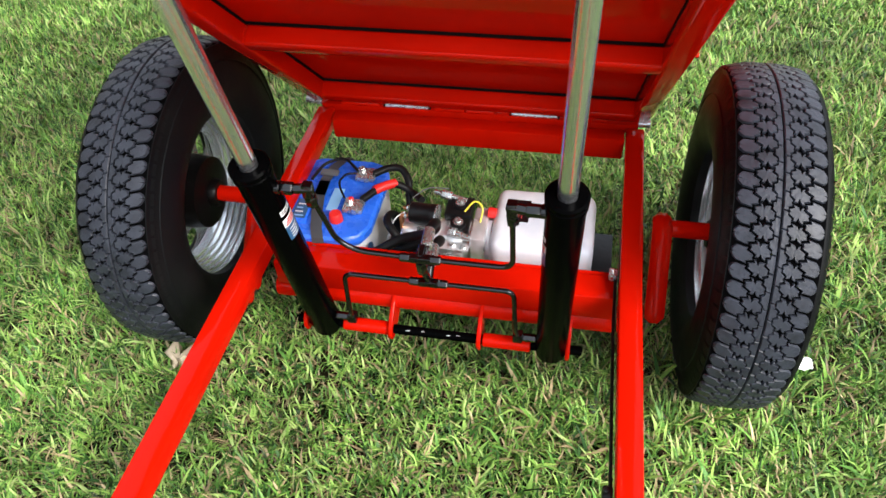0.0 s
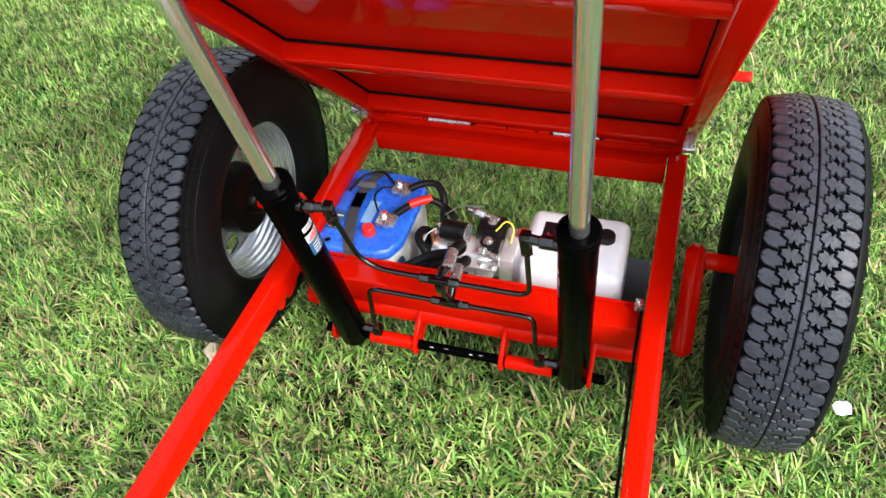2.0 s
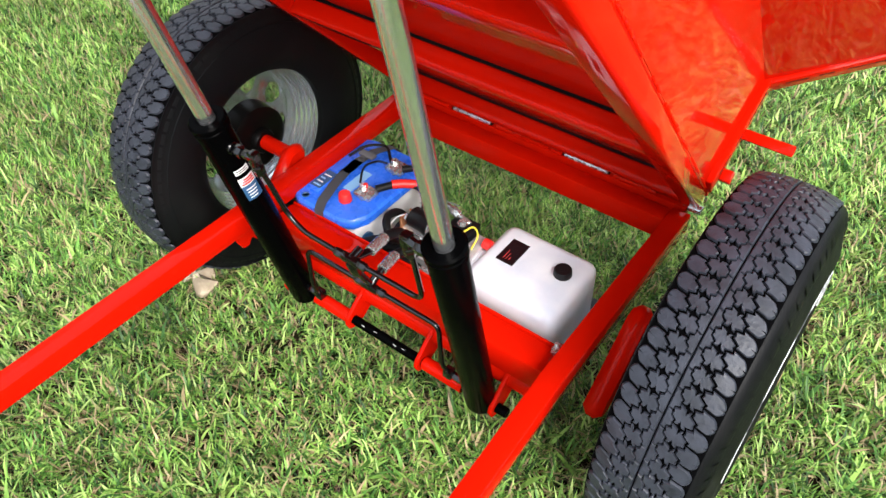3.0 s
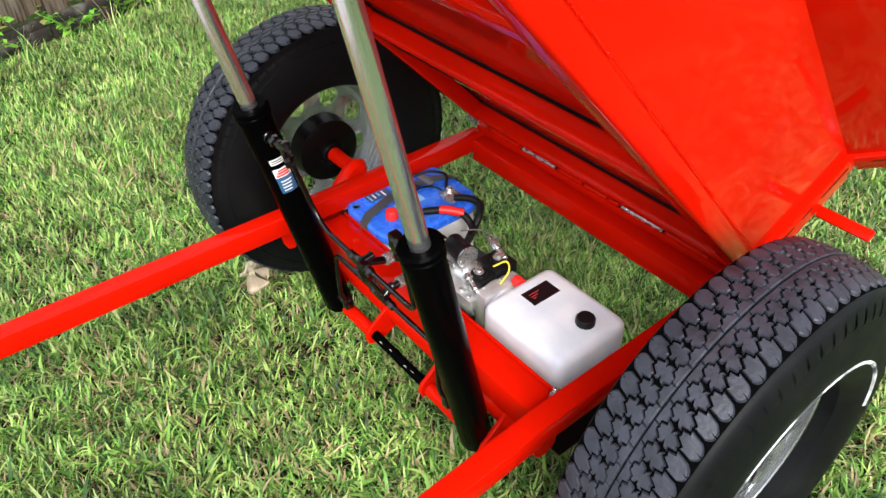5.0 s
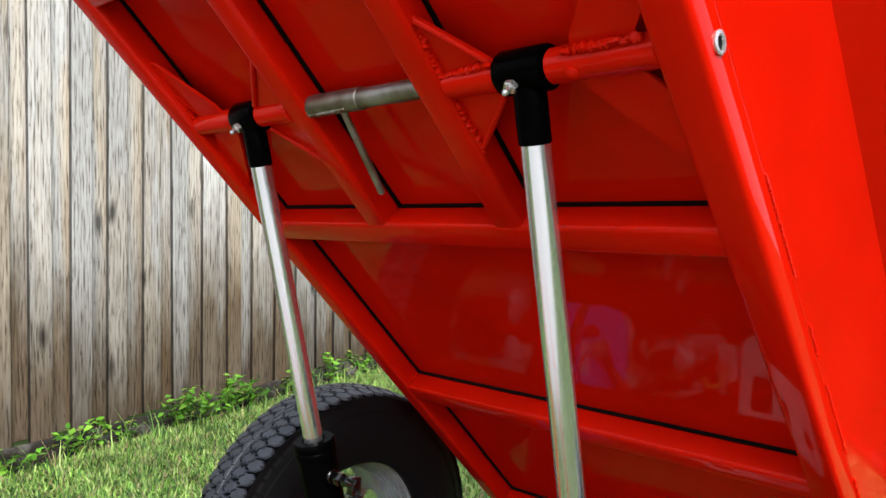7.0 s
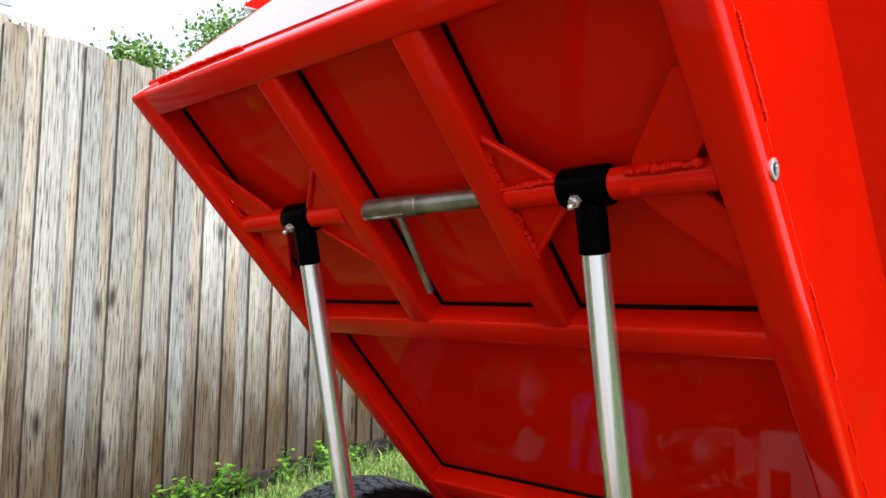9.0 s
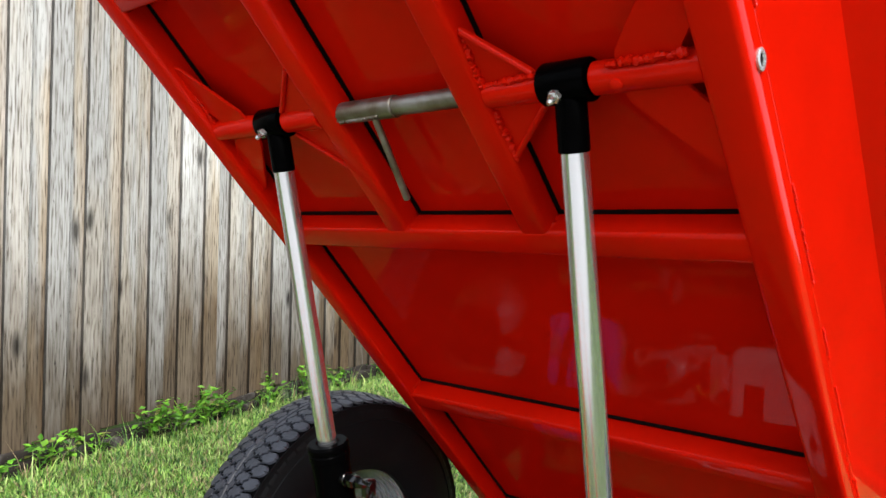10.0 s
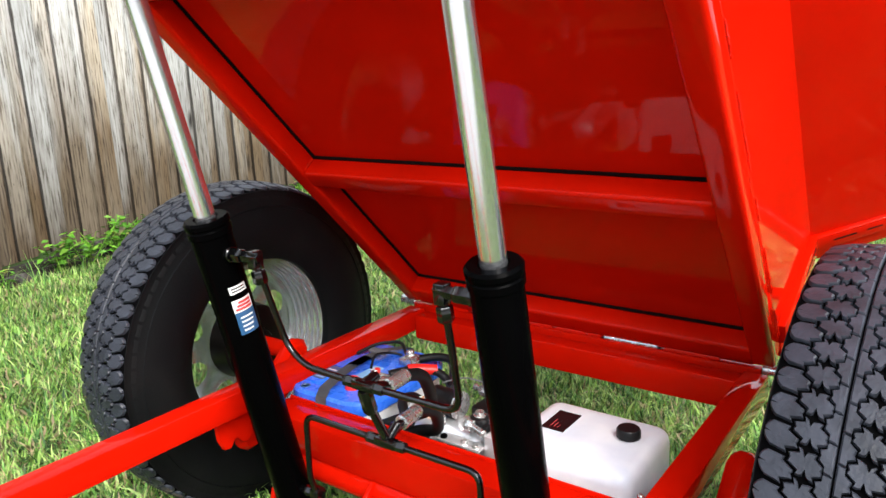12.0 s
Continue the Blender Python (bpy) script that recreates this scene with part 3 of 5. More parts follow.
for s in (-1, 1):
    for k, (u0, u1) in enumerate(((0.06, 0.16), (0.22, 0.36), (0.44, 0.5), (0.56, 0.72), (0.78, 0.84), (0.92, 1.08), (1.3, 1.42))):
        weld([bed(s * (BO - 0.001), u0, TU + 0.001), bed(s * (BO - 0.001), u1, TU + 0.001)], 0.0028, sb, 20 + k)
tagged(part("seam_weld", sb, RED, floor_sheet), kind="stuff")
for s in (-1, 1):
    part("seam_fillet", rod(bed(s * (BO - 0.0055), 0.03, TU - 0.0005), bed(s * (BO - 0.0055), U_END - 0.004, TU - 0.0005), 0.0046, 10), RED, floor_sheet)
plug = bed(EYE + 0.066, PU, PN)
part("grease_plug", lathe((plug[0], plug[1] - 0.012, plug[2] - 0.012), (plug[0], plug[1] - 0.0175, plug[2] - 0.0175), [(0, 0.0085), (0.004, 0.008), (0.0075, 0.003)], 14), RED, floor_sheet, "painted-over grease plug")
tip = bmesh.new()
weld([bed(-0.112, PU - 0.013, PN), bed(-0.112, PU, PN - 0.0145), bed(-0.112, PU + 0.013, PN)], 0.006, tip, 31)
weld([bed(-0.11, PU - 0.006, PN - 0.0145), bed(-0.03, PU - 0.004, PN - 0.0155)], 0.0032, tip, 32)
tagged(part("weld_scar", tip, BARE, floor_sheet, "rough burnt weld"), kind="stuff")
lug = [(-0.062, 0.326), (0.03, 0.326), (0.03, 0.252), (0.014, 0.238), (-0.002, 0.242), (-0.010, 0.262), (-0.020, 0.262), (-0.028, 0.240), (-0.046, 0.244), (-0.058, 0.27)]
part("lug_plate", plate(lug, (-0.440, -0.430), lambda a, b, c: (c, a, b), 0.003), RED, trailer, "notched red lug plate")


# ---- wheels ----
def tyre_tread(R, half):
    """Tread blocks parted by wavy grooves: lobed centre ribs, notched clover blocks, rounded shoulder heads."""
    bm = bmesh.new()
    n = 70
    P = 2 * math.pi * R / n
    lobe = lambda s: math.cos(2 * math.pi * s / P)
    soft = lambda v: math.copysign(abs(v) ** 0.5, v)
    inner = lambda s: 0.0130 - 0.0052 * soft(lobe(s)) + 0.0019 * math.cos(6 * math.pi * s / P)
    outer = lambda s: 0.0440 + 0.0066 * soft(lobe(s)) - 0.0021 * math.cos(6 * math.pi * s / P)

    def at(s, x, h):
        a = (s + 0.28 * x) / R
        r = R - 0.010 * (abs(x) / half) ** 2.6 + h
        return (x, math.cos(a) * r, math.sin(a) * r)

    def block(outline, gap_s, gap_x, top=0.0):
        cs, cx = sum(p[0] for p in outline) / len(outline), sum(p[1] for p in outline) / len(outline)
        ws = max(p[0] for p in outline) - min(p[0] for p in outline)
        wx = max(p[1] for p in outline) - min(p[1] for p in outline)

        def level(g, h):
            ks, kx = (ws - 2 * gap_s - g) / ws, (wx - 2 * gap_x - g) / wx
            return [bm.verts.new(at(cs + (s - cs) * ks, cx + (x - cx) * kx, h)) for s, x in outline]

        rows = [level(-0.0016, -0.0085), level(0, top - 0.0020), level(0.0034, top)]
        mid = bm.verts.new(at(cs, cx, top))
        m = len(outline)
        for u, v in zip(rows, rows[1:]):
            for i in range(m):
                bm.faces.new((u[i], u[(i + 1) % m], v[(i + 1) % m], v[i]))
        for i in range(m):
            bm.faces.new((rows[-1][i], rows[-1][(i + 1) % m], mid))

    K = 12
    walk_s = [-0.5 + k / K for k in range(K + 1)]
    wob = random.Random(4)
    for i in range(n):
        for sgn in (-1, 1):
            s0 = (i + (0.0 if sgn > 0 else 0.5)) * P
            side = lambda s, x: (s0 + s, sgn * x)
            # clover: lobed sides and a notch in both its ends
            ring_pts = [side(P * q, outer(P * q)) for q in walk_s]
            ring_pts += [side(P * (0.5 - 0.30 * math.exp(-((x - 0.028) / 0.0026) ** 2)), x) for x in (0.034, 0.0312, 0.0298, 0.028, 0.0262, 0.0248, 0.021)]
            ring_pts += [side(P * q, inner(P * q)) for q in walk_s[::-1]]
            ring_pts += [side(P * (-0.5 + 0.27 * math.exp(-((x - 0.031) / 0.0026) ** 2)), x) for x in (0.021, 0.0278, 0.0292, 0.031, 0.0328, 0.0342, 0.037)]
            block(ring_pts, 0.0021, 0.0034, -wob.uniform(0, 0.0007))
            # shoulder head: rounded both ways, half a step along
            head = [side(P * (q + 0.5), outer(P * (q + 0.5))) for q in walk_s]
            rim_x = lambda q: half * 1.03 - 0.010 * abs(q * 2) ** 2.4 - 0.009 * math.exp(-(q / 0.02) ** 2)
            head += [side(P * (q * 0.96 + 0.5), rim_x(q)) for q in sorted(walk_s + [-0.035, 0.035], reverse=True)]
            block(head, 0.0022, 0.0026, -wob.uniform(0, 0.0007))
            # centre rib: lobes reach between the clovers
            rib = [side(P * (q + 0.5), inner(P * (q + 0.5))) for q in walk_s]
            rib += [side(P * 1.0, -0.0003), side(P * 0.5, -0.0003), side(0.0, -0.0003)]
            block(rib, 0.0006, 0.0016, -wob.uniform(0, 0.0005))
    return bm


def shoulder_lugs(R, inside):
    """Shallow pads below the shoulder heads, down both sides of the tyre."""
    bm = bmesh.new()
    n = 70
    for sx in (1, -inside):
        for i in range(n):
            a0, a1 = 2 * math.pi * (i + 0.08) / n, 2 * math.pi * (i + 0.86) / n
            lo, hi = [], []
            for x, r, lift in ((0.0905, R - 0.0255, 0.0), (0.0935, R - 0.033, 0.0018), (0.0985, R - 0.046, 0.0018), (0.1015, R - 0.056, 0.0)):
                xx = math.copysign(abs(x * sx) + lift, sx)
                lo.append(bm.verts.new((xx, math.cos(a0) * r, math.sin(a0) * r)))
                hi.append(bm.verts.new((xx, math.cos(a1) * r, math.sin(a1) * r)))
            for k in range(3):
                bm.faces.new((lo[k], hi[k], hi[k + 1], lo[k + 1]))
    return bm


def turned(profile, n=72):
    """A ring round the x axis from rows of (x, radius)."""
    bm = bmesh.new()
    rows = [[bm.verts.new((x, math.cos(2 * math.pi * i / n) * r, math.sin(2 * math.pi * i / n) * r)) for i in range(n)] for x, r in profile]
    for u, v in zip(rows, rows[1:]):
        for i in range(n):
            bm.faces.new((u[i], u[(i + 1) % n], v[(i + 1) % n], v[i]))
    return bm


THALF = 0.0775
for s, cx, cy, cz, toe, TR in ((1, 0.654, 0.246, 0.331, 0.0, 0.386), (-1, -0.632, 0.192, 0.366, 0.0, 0.375)):
    f = Matrix.Translation((cx, cy, cz)) @ Matrix.Rotation(toe, 4, "Z") @ Matrix.Diagonal((s * (1.0 if s > 0 else 0.95), 1, 1, 1))

    def put(bm):
        bmesh.ops.transform(bm, matrix=f, verts=bm.verts[:])
        return bm

    rim_r = 0.205 if s > 0 else 0.213
    bulge = [(0.058, rim_r - 0.012), (0.085, rim_r - 0.012), (0.098, rim_r + 0.002), (0.108, rim_r + 0.026), (0.1135, rim_r + 0.05), (0.1115, rim_r + 0.082), (0.103, rim_r + 0.112), (0.091, TR - 0.0245), (0.081, TR - 0.0168), (0.06, TR - 0.0125), (0.03, TR - 0.0095), (0, TR - 0.009)]
    inner = 0.87
    carcass = bulge + [(-x * (inner if r < TR - 0.02 else 1.0), r) for x, r in bulge[-2::-1]]
    tyre = part("tyre", put(turned(carcass, 96)), RUBBER, trailer, "black trailer tyre with a thin white sidewall line" if s > 0 else "black trailer tyre")
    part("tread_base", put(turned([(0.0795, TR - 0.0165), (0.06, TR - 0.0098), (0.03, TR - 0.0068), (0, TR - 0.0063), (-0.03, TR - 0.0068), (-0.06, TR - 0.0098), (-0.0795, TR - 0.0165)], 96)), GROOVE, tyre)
    part("tread", put(tyre_tread(TR, THALF)), TREAD, tyre, "dusty tread with clover-shaped blocks", 30)
    tagged(part("shoulder_lug", put(shoulder_lugs(TR, inner)), RUBBER, tyre), kind="stuff")
    stripe = turned([(0.1110, rim_r + 0.040), (0.1143, rim_r + 0.043), (0.1148, rim_r + 0.047), (0.1120, rim_r + 0.050)], 96)
    bmesh.ops.delete(stripe, geom=[q for q in stripe.faces if q.calc_center_median().z < 0.02], context="FACES")
    part("sidewall_line", put(stripe), SIDE_LINE, tyre, "partly worn white sidewall line")
    part("bead_ridge", put(turned([(-0.0915 * inner, rim_r + 0.107), (-0.104 * inner - 0.002, rim_r + 0.110), (-0.0900 * inner - 0.006, rim_r + 0.113)])), RUBBER, tyre)
    barrel = [(-0.072, rim_r + 0.008), (-0.077, rim_r + 0.004), (-0.077, rim_r - 0.001), (-0.070, rim_r - 0.006), (-0.060, rim_r - 0.004)]
    for k in range(6):
        x, r = -0.056 + 0.0145 * k, rim_r - 0.009 - 0.0048 * k
        barrel += [(x, r), (x + 0.003, r - 0.005), (x + 0.009, r - 0.0042)]
    barrel += [(0.036, rim_r - 0.038), (0.046, rim_r - 0.038), (0.054, rim_r - 0.014), (0.058, rim_r - 0.010), (0.062, rim_r + 0.002)]
    rim = part("rim", put(turned(barrel, 96)), RIM, trailer, "shiny galvanised spoke rim", 22)
    spoke = bmesh.new()
    ri, ro, ns = 0.075, rim_r - 0.036, 8
    for k in range(ns):
        a0 = 2 * math.pi * k / ns
        cells = []
        for r, wdt in ((ri, 0.42), (0.102, 0.41), (0.107, 0.31), (0.114, 0.23), (0.128, 0.19), (0.146, 0.18), (0.154, 0.23), (0.161, 0.33), (0.166, 0.41), (ro + 0.002, 0.42)):
            x = 0.028 + 0.014 * (r - ri) / (ro - ri)
            cells.append([spoke.verts.new((x + d, math.cos(a0 + q * wdt) * r, math.sin(a0 + q * wdt) * r)) for q, d in ((-1, 0.0), (-0.5, 0.007), (0.5, 0.007), (1, 0.0))])
        for u, v in zip(cells, cells[1:]):
            for i in range(3):
                spoke.faces.new((u[i], u[i + 1], v[i + 1], v[i]))
    bmesh.ops.solidify(spoke, geom=spoke.faces[:], thickness=0.004)
    part("spoke_disc", put(spoke), RIM, rim)
    part("hub_disc", put(turned([(0.03, 0.02), (0.034, 0.078), (0.028, 0.08), (0.024, 0.02)], 48)), RIM, rim)
    part("brake_hub", put(turned([(-0.062, 0.0), (-0.062, 0.030), (-0.056, 0.034), (-0.044, 0.036), (-0.042, 0.074), (-0.036, 0.088), (0.018, 0.092), (0.022, 0.0)], 48)), HUB_AND_TRAY, rim, "grimy black hub")
    for k in range(5):
        a = 2 * math.pi * (k + 0.3) / 5
        y, z = math.cos(a) * 0.057, math.sin(a) * 0.057
        part("wheel_nut", put(hexnut((0.03, y, z), (0.05, y, z), 0.012)), STEEL, rim)


# ---- hydraulic cylinders ----
def cylinder(s):
    base, top = Vector((s * 0.268, *PIVOT)), Vector(bed(s * EYE, PU, PN))
    ax = (top - base).normalized()
    BARREL = 0.558 if s > 0 else 0.565
    BR = 0.0348
    cyl = thing("hydraulic_cylinder", (base.x, base.y, base.z), "black hydraulic lift cylinder with a long chromed rod, fully extended", "hydraulic cylinder", "lift cylinders")
    part("barrel", lathe(base - ax * 0.022, base + ax * BARREL, [(0, 0.029), (0.012, BR), (BARREL, BR), (BARREL + 0.022, BR)], 40), BLACK, cyl)
    g = base + ax * BARREL
    gland = [(0, BR), (0.002, 0.0372), (0.012, 0.0372), (0.014, 0.0355), (0.017, 0.0355), (0.019, 0.0378), (0.026, 0.0378), (0.03, 0.034), (0.03, 0.021), (0.026, 0.018)]
    part("gland", lathe(g, g + ax * 0.1, gland, 40), BLACK, cyl, "black gland collar")
    part("rod_chrome", rod(g, top - ax * 0.08, 0.0172, 40), CHROME, cyl, "polished chrome rod")
    part("rod_end", lathe(top - ax * 0.082, top - ax * 0.01, [(0, 0.0172), (0.002, 0.0192), (0.062, 0.0192), (0.072, 0.016)], 32), BLACK, cyl, "black rod end")
    x0, x1 = bed(s * EYE - 0.032, PU, PN), bed(s * EYE + 0.032, PU, PN)
    part("eye_sleeve", lathe(x0, x1, [(0, 0.021), (0, 0.0245), (0.002, 0.0255), (0.062, 0.0255), (0.064, 0.0245), (0.064, 0.021)], 36), BLACK, cyl)
    z0 = Vector(bed(s * EYE - 0.004, PU, PN)) + Vector((0, -0.021, -0.018))
    out = Vector((0, -0.75, -0.66)).normalized()
    zerk = hexnut(z0, z0 + out * 0.008, 0.008)
    lathe(z0 + out * 0.008, z0 + out * 0.02, [(0, 0.0045), (0.006, 0.0035), (0.008, 0.0042), (0.0115, 0.002)], 14, zerk)
    part("grease_nipple", zerk, STEEL, cyl, "brassy grease nipple")
    foot = Vector((base.x, base.y, base.z)) - ax * 0.022
    part("drain_stub", rod(foot, foot - ax * 0.012, 0.004), STEEL, cyl)
    # maker's label, wrapped on the barrel
    a = Vector((1, 0, 0))
    b = ax.cross(a).normalized()
    if b.y > 0:
        b = -b
    a = b.cross(ax).normalized()
    if a.x < 0:
        a = -a
    mid = radians(84 if s < 0 else -80)

    def wrap(lo, hi, t0, t1, m, lift, name):
        bm = bmesh.new()
        rows = []
        for k in range(9):
            t = mid + t0 + (t1 - t0) * k / 8
            d = a * math.sin(t) + b * math.cos(t)
            rows.append((bm.verts.new(base + ax * (lo + 0.028) + d * (BR + lift)), bm.verts.new(base + ax * (hi + 0.028) + d * (BR + lift))))
        for p, q in zip(rows, rows[1:]):
            bm.faces.new((p[0], q[0], q[1], p[1]))
        return part(name, bm, m, cyl, "printed label" if name == "label" else "")

    wrap(0.36, 0.402, -0.55, 0.5, LABEL_B, 0.0006, "label")
    wrap(0.402, 0.425, -0.55, 0.5, LABEL_W, 0.0006, "label")
    for k in range(3):
        wrap(0.405 + 0.006 * k, 0.4095 + 0.006 * k, -0.45 + 0.1 * k, 0.4, LABEL_R, 0.001, "label_bar")
    for k in range(4):
        wrap(0.366 + 0.008 * k, 0.369 + 0.008 * k, -0.35, 0.15 + 0.06 * k, LABEL_W, 0.001, "label_bar")
    wrap(0.436, 0.45, -0.5, 0.42, LABEL_W, 0.0006, "label")
    for k in range(2):
        wrap(0.4395 + 0.005 * k, 0.4415 + 0.005 * k, -0.4, 0.3, LABEL_K, 0.001, "label_bar")
    return base, ax


cyl_base_l, cyl_ax_l = cylinder(-1)
cyl_base_r, cyl_ax_r = cylinder(1)

# ---- hydraulic pipes ----
pipes = thing("hydraulic_pipes", (0, -0.05, 0.3), "black steel hydraulic pipes with zinc fittings joining both cylinders", "hydraulic pipe")
YU, ZU = -0.087, 0.503
YL, ZL = -0.044, 0.386
lport = cyl_base_l + cyl_ax_l * 0.533 + Vector((0.036, 0, 0))
rport = cyl_base_r + cyl_ax_r * 0.533 + Vector((-0.036, 0, 0))
lel, rel = lport + Vector((0.055, 0.005, 0)), rport + Vector((-0.055, 0.005, 0))
part("pipe", bent([lel + Vector((0, 0, -0.01)), lel + Vector((0.005, 0.01, -0.05)), (lel.x + 0.02, YU, ZU + 0.03), (lel.x + 0.06, YU, ZU + 0.004), (0.0, YU, ZU)], 0.0055, fillet=0.03), BLACK_GLOSS, pipes)
part("pipe", bent([rel + Vector((0, 0, -0.01)), rel + Vector((0.0, 0.012, -0.06)), (rel.x, YU, ZU), (0.0, YU, ZU)], 0.0055, fillet=0.03), BLACK_GLOSS, pipes)
for port, el, s in ((lport, lel, 1), (rport, rel, -1)):
    part("port_boss", rod(port - Vector((s * 0.012, 0, 0)), port + Vector((s * 0.006, 0, 0)), 0.013), BLACK_GLOSS, pipes)
    part("port_nut", hexnut(port + Vector((s * 0.004, 0, 0)), port + Vector((s * 0.03, 0, 0)), 0.0125), BLACK_GLOSS, pipes)
    part("elbow", merge(hexnut(port + Vector((s * 0.03, 0, 0)), el + Vector((s * 0.010, 0, 0)), 0.0095), slab(el - Vector((0.0095, 0.0095, 0.02)), el + Vector((0.0095, 0.0095, 0.011)), 0.003)), BLACK_GLOSS, pipes)
    part("elbow_nut", hexnut(el + Vector((0, 0.003, -0.022)), el + Vector((0.001, 0.006, -0.045)), 0.012), BLACK_GLOSS, pipes)
lfoot, rfoot = Vector((-0.222, -0.025, 0.215)), Vector((0.222, -0.025, 0.215))
for foot, s in ((lfoot, 1), (rfoot, -1)):
    part("pipe", bent([foot + Vector((s * 0.03, 0, 0.0)), (foot.x + s * 0.034, YL, 0.26), (foot.x + s * 0.038, YL, ZL), (0.0, YL, ZL)], 0.0055, fillet=0.022), BLACK_GLOSS, pipes)
    part("foot_nut", hexnut(foot - Vector((s * 0.012, 0, 0)), foot + Vector((s * 0.018, 0, 0)), 0.0095), BLACK_GLOSS, pipes)
    part("foot_elbow", slab(foot + Vector((s * 0.018 if s > 0 else -0.04, -0.011, -0.011)), foot + Vector((0.04 if s > 0 else -0.018, 0.011, 0.013)), 0.003), BLACK_GLOSS, pipes)
for x, y, z, rise in ((0, YU, ZU, 0.006), (0, YL, ZL, 0.02)):
    part("tee", merge(slab((x - 0.02, y - 0.008, z - 0.008), (x + 0.024, y + 0.008, z + 0.008), 0.003), rod((x + 0.002, y, z), (x + 0.002, y + 0.03, z + rise), 0.009)), BLACK_GLOSS, pipes)
    for s in (-1, 1):
        part("tee_nut", hexnut((x + 0.002 + s * 0.02, y, z), (x + 0.002 + s * 0.041, y, z), 0.0092), BLACK_GLOSS, pipes)
part("tee_stem", merge(hexnut((0.002, YU, ZU - 0.008), (0.002, YU + 0.012, ZU - 0.05), 0.012), rod((0.002, YU + 0.01, ZU - 0.04), (0.002, YL, ZL + 0.01), 0.0075)), BLACK_GLOSS, pipes)
crimp = [(0, 0.009), (0.002, 0.0125), (0.01, 0.0128), (0.012, 0.0116), (0.02, 0.0128), (0.022, 0.0116), (0.03, 0.0128), (0.032, 0.0116), (0.04, 0.0128), (0.042, 0.0116), (0.05, 0.0125), (0.053, 0.011)]
for y, z, z1, run in (
    (YU, ZU - 0.004, 0.479, [(-0.003, 0.022, 0.478), (0.003, 0.058, 0.468), (-0.006, 0.092, 0.415), (-0.035, 0.125, 0.362), (-0.105, 0.140, 0.325), (-0.160, 0.112, 0.300), (-0.203, 0.112, 0.268), (-0.205, 0.118, 0.200)]),
    (YL, ZL + 0.006, ZL + 0.016, [(-0.004, 0.050, ZL + 0.016), (0.004, 0.082, 0.392), (-0.006, 0.112, 0.350), (-0.035, 0.138, 0.315), (-0.080, 0.148, 0.302), (-0.135, 0.128, 0.276), (-0.178, 0.122, 0.246), (-0.180, 0.125, 0.190)]),
):
    y1 = run[0][1]
    part("hose_stub", rod((0.001, y + 0.006, z), (0.001, y1 - 0.05, z1), 0.0082), BLACK_GLOSS, pipes)
    part("hose_ferrule", lathe((0.001, y1 - 0.054, z1), run[0], crimp, 20), STEEL, pipes, "crimped zinc ferrule")
    part("hose", bent(run, 0.0112, 14, 0.035), BLACK_RUB, pipes, "thick black rubber hose")

# ---- hydraulic power unit ----
unit = thing("hydraulic_power_unit", (0.15, 0.22, 0.138), "electric hydraulic pump with aluminium motor and white oil tank", "hydraulic pump")
tank = slab((0.1, 0.14, 0.139), (0.342, 0.35, 0.335), 0.026, seg=4)
tank_ob = part("oil_tank", tank, WHITE_PL, unit, "translucent white plastic oil tank")
cap = lathe((0.29, 0.266, 0.333), (0.29, 0.266, 0.4), [(0, 0.017), (0.004, 0.017), (0.0045, 0.0215), (0.018, 0.021), (0.021, 0.019), (0.021, 0.002)], 12)
part("filler_cap", cap, BLACK_PL, tank_ob, "black ribbed filler cap")
part("label", slab((0.14, 0.222, 0.3348), (0.185, 0.299, 0.3356), 0), LABEL_K, tank_ob, "black printed label")
for k in range(3):
    part("label_bar", slab((0.153 + 0.007 * k, 0.234, 0.3356), (0.1545 + 0.007 * k, 0.262 - 0.009 * k, 0.3359), 0), LABEL_R, tank_ob)
part("tank_neck", rod((0.085, 0.222, 0.255), (0.112, 0.222, 0.262), 0.055, 36), WHITE_PL, tank_ob)
part("tank_plug", lathe((0.085, 0.256, 0.325), (0.125, 0.256, 0.321), [(0, 0.012), (0.004, 0.0135), (0.02, 0.0135)], 20), RED_PL, tank_ob, "red plastic plug")
part("pump_head", merge(slab((0.052, 0.165, 0.2), (0.088, 0.28, 0.318), 0.005), rod((0.03, 0.222, 0.262), (0.056, 0.222, 0.262), 0.05, 36)), ALU, unit, "machined aluminium pump head")
motor = lathe((-0.125, 0.218, 0.254), (0.035, 0.218, 0.254), [(0, 0.03), (0.004, 0.050), (0.012, 0.055), (0.12, 0.055), (0.122, 0.058), (0.15, 0.058), (0.16, 0.052)], 40)
part("motor", motor, ALU, unit, "bright aluminium motor body")
part("end_cap", lathe((-0.15, 0.222, 0.25), (-0.12, 0.222, 0.25), [(0, 0.02), (0.004, 0.044), (0.028, 0.047)], 36), BLACK_PL, unit)
part("start_solenoid", lathe((-0.100, 0.222, 0.336), (-0.032, 0.215, 0.336), [(0, 0.02), (0.003, 0.0255), (0.05, 0.0255), (0.052, 0.027), (0.066, 0.027), (0.067, 0.022)], 32), BLACK_PL, unit, "black starter solenoid")
part("solenoid_rim", lathe((-0.034, 0.2152, 0.336), (-0.0305, 0.2148, 0.336), [(0, 0.0275), (0.003, 0.0275), (0.0033, 0.025)], 32), STEEL, unit, "zinc rim")
for y in (0.21, 0.236):
    part("solenoid_post", rod((-0.122, y, 0.333), (-0.098, y, 0.333), 0.0045), BRASS, unit, "copper post with a nut")
    part("post_nut", hexnut((-0.113, y, 0.333), (-0.107, y, 0.333), 0.008), STEEL, unit)
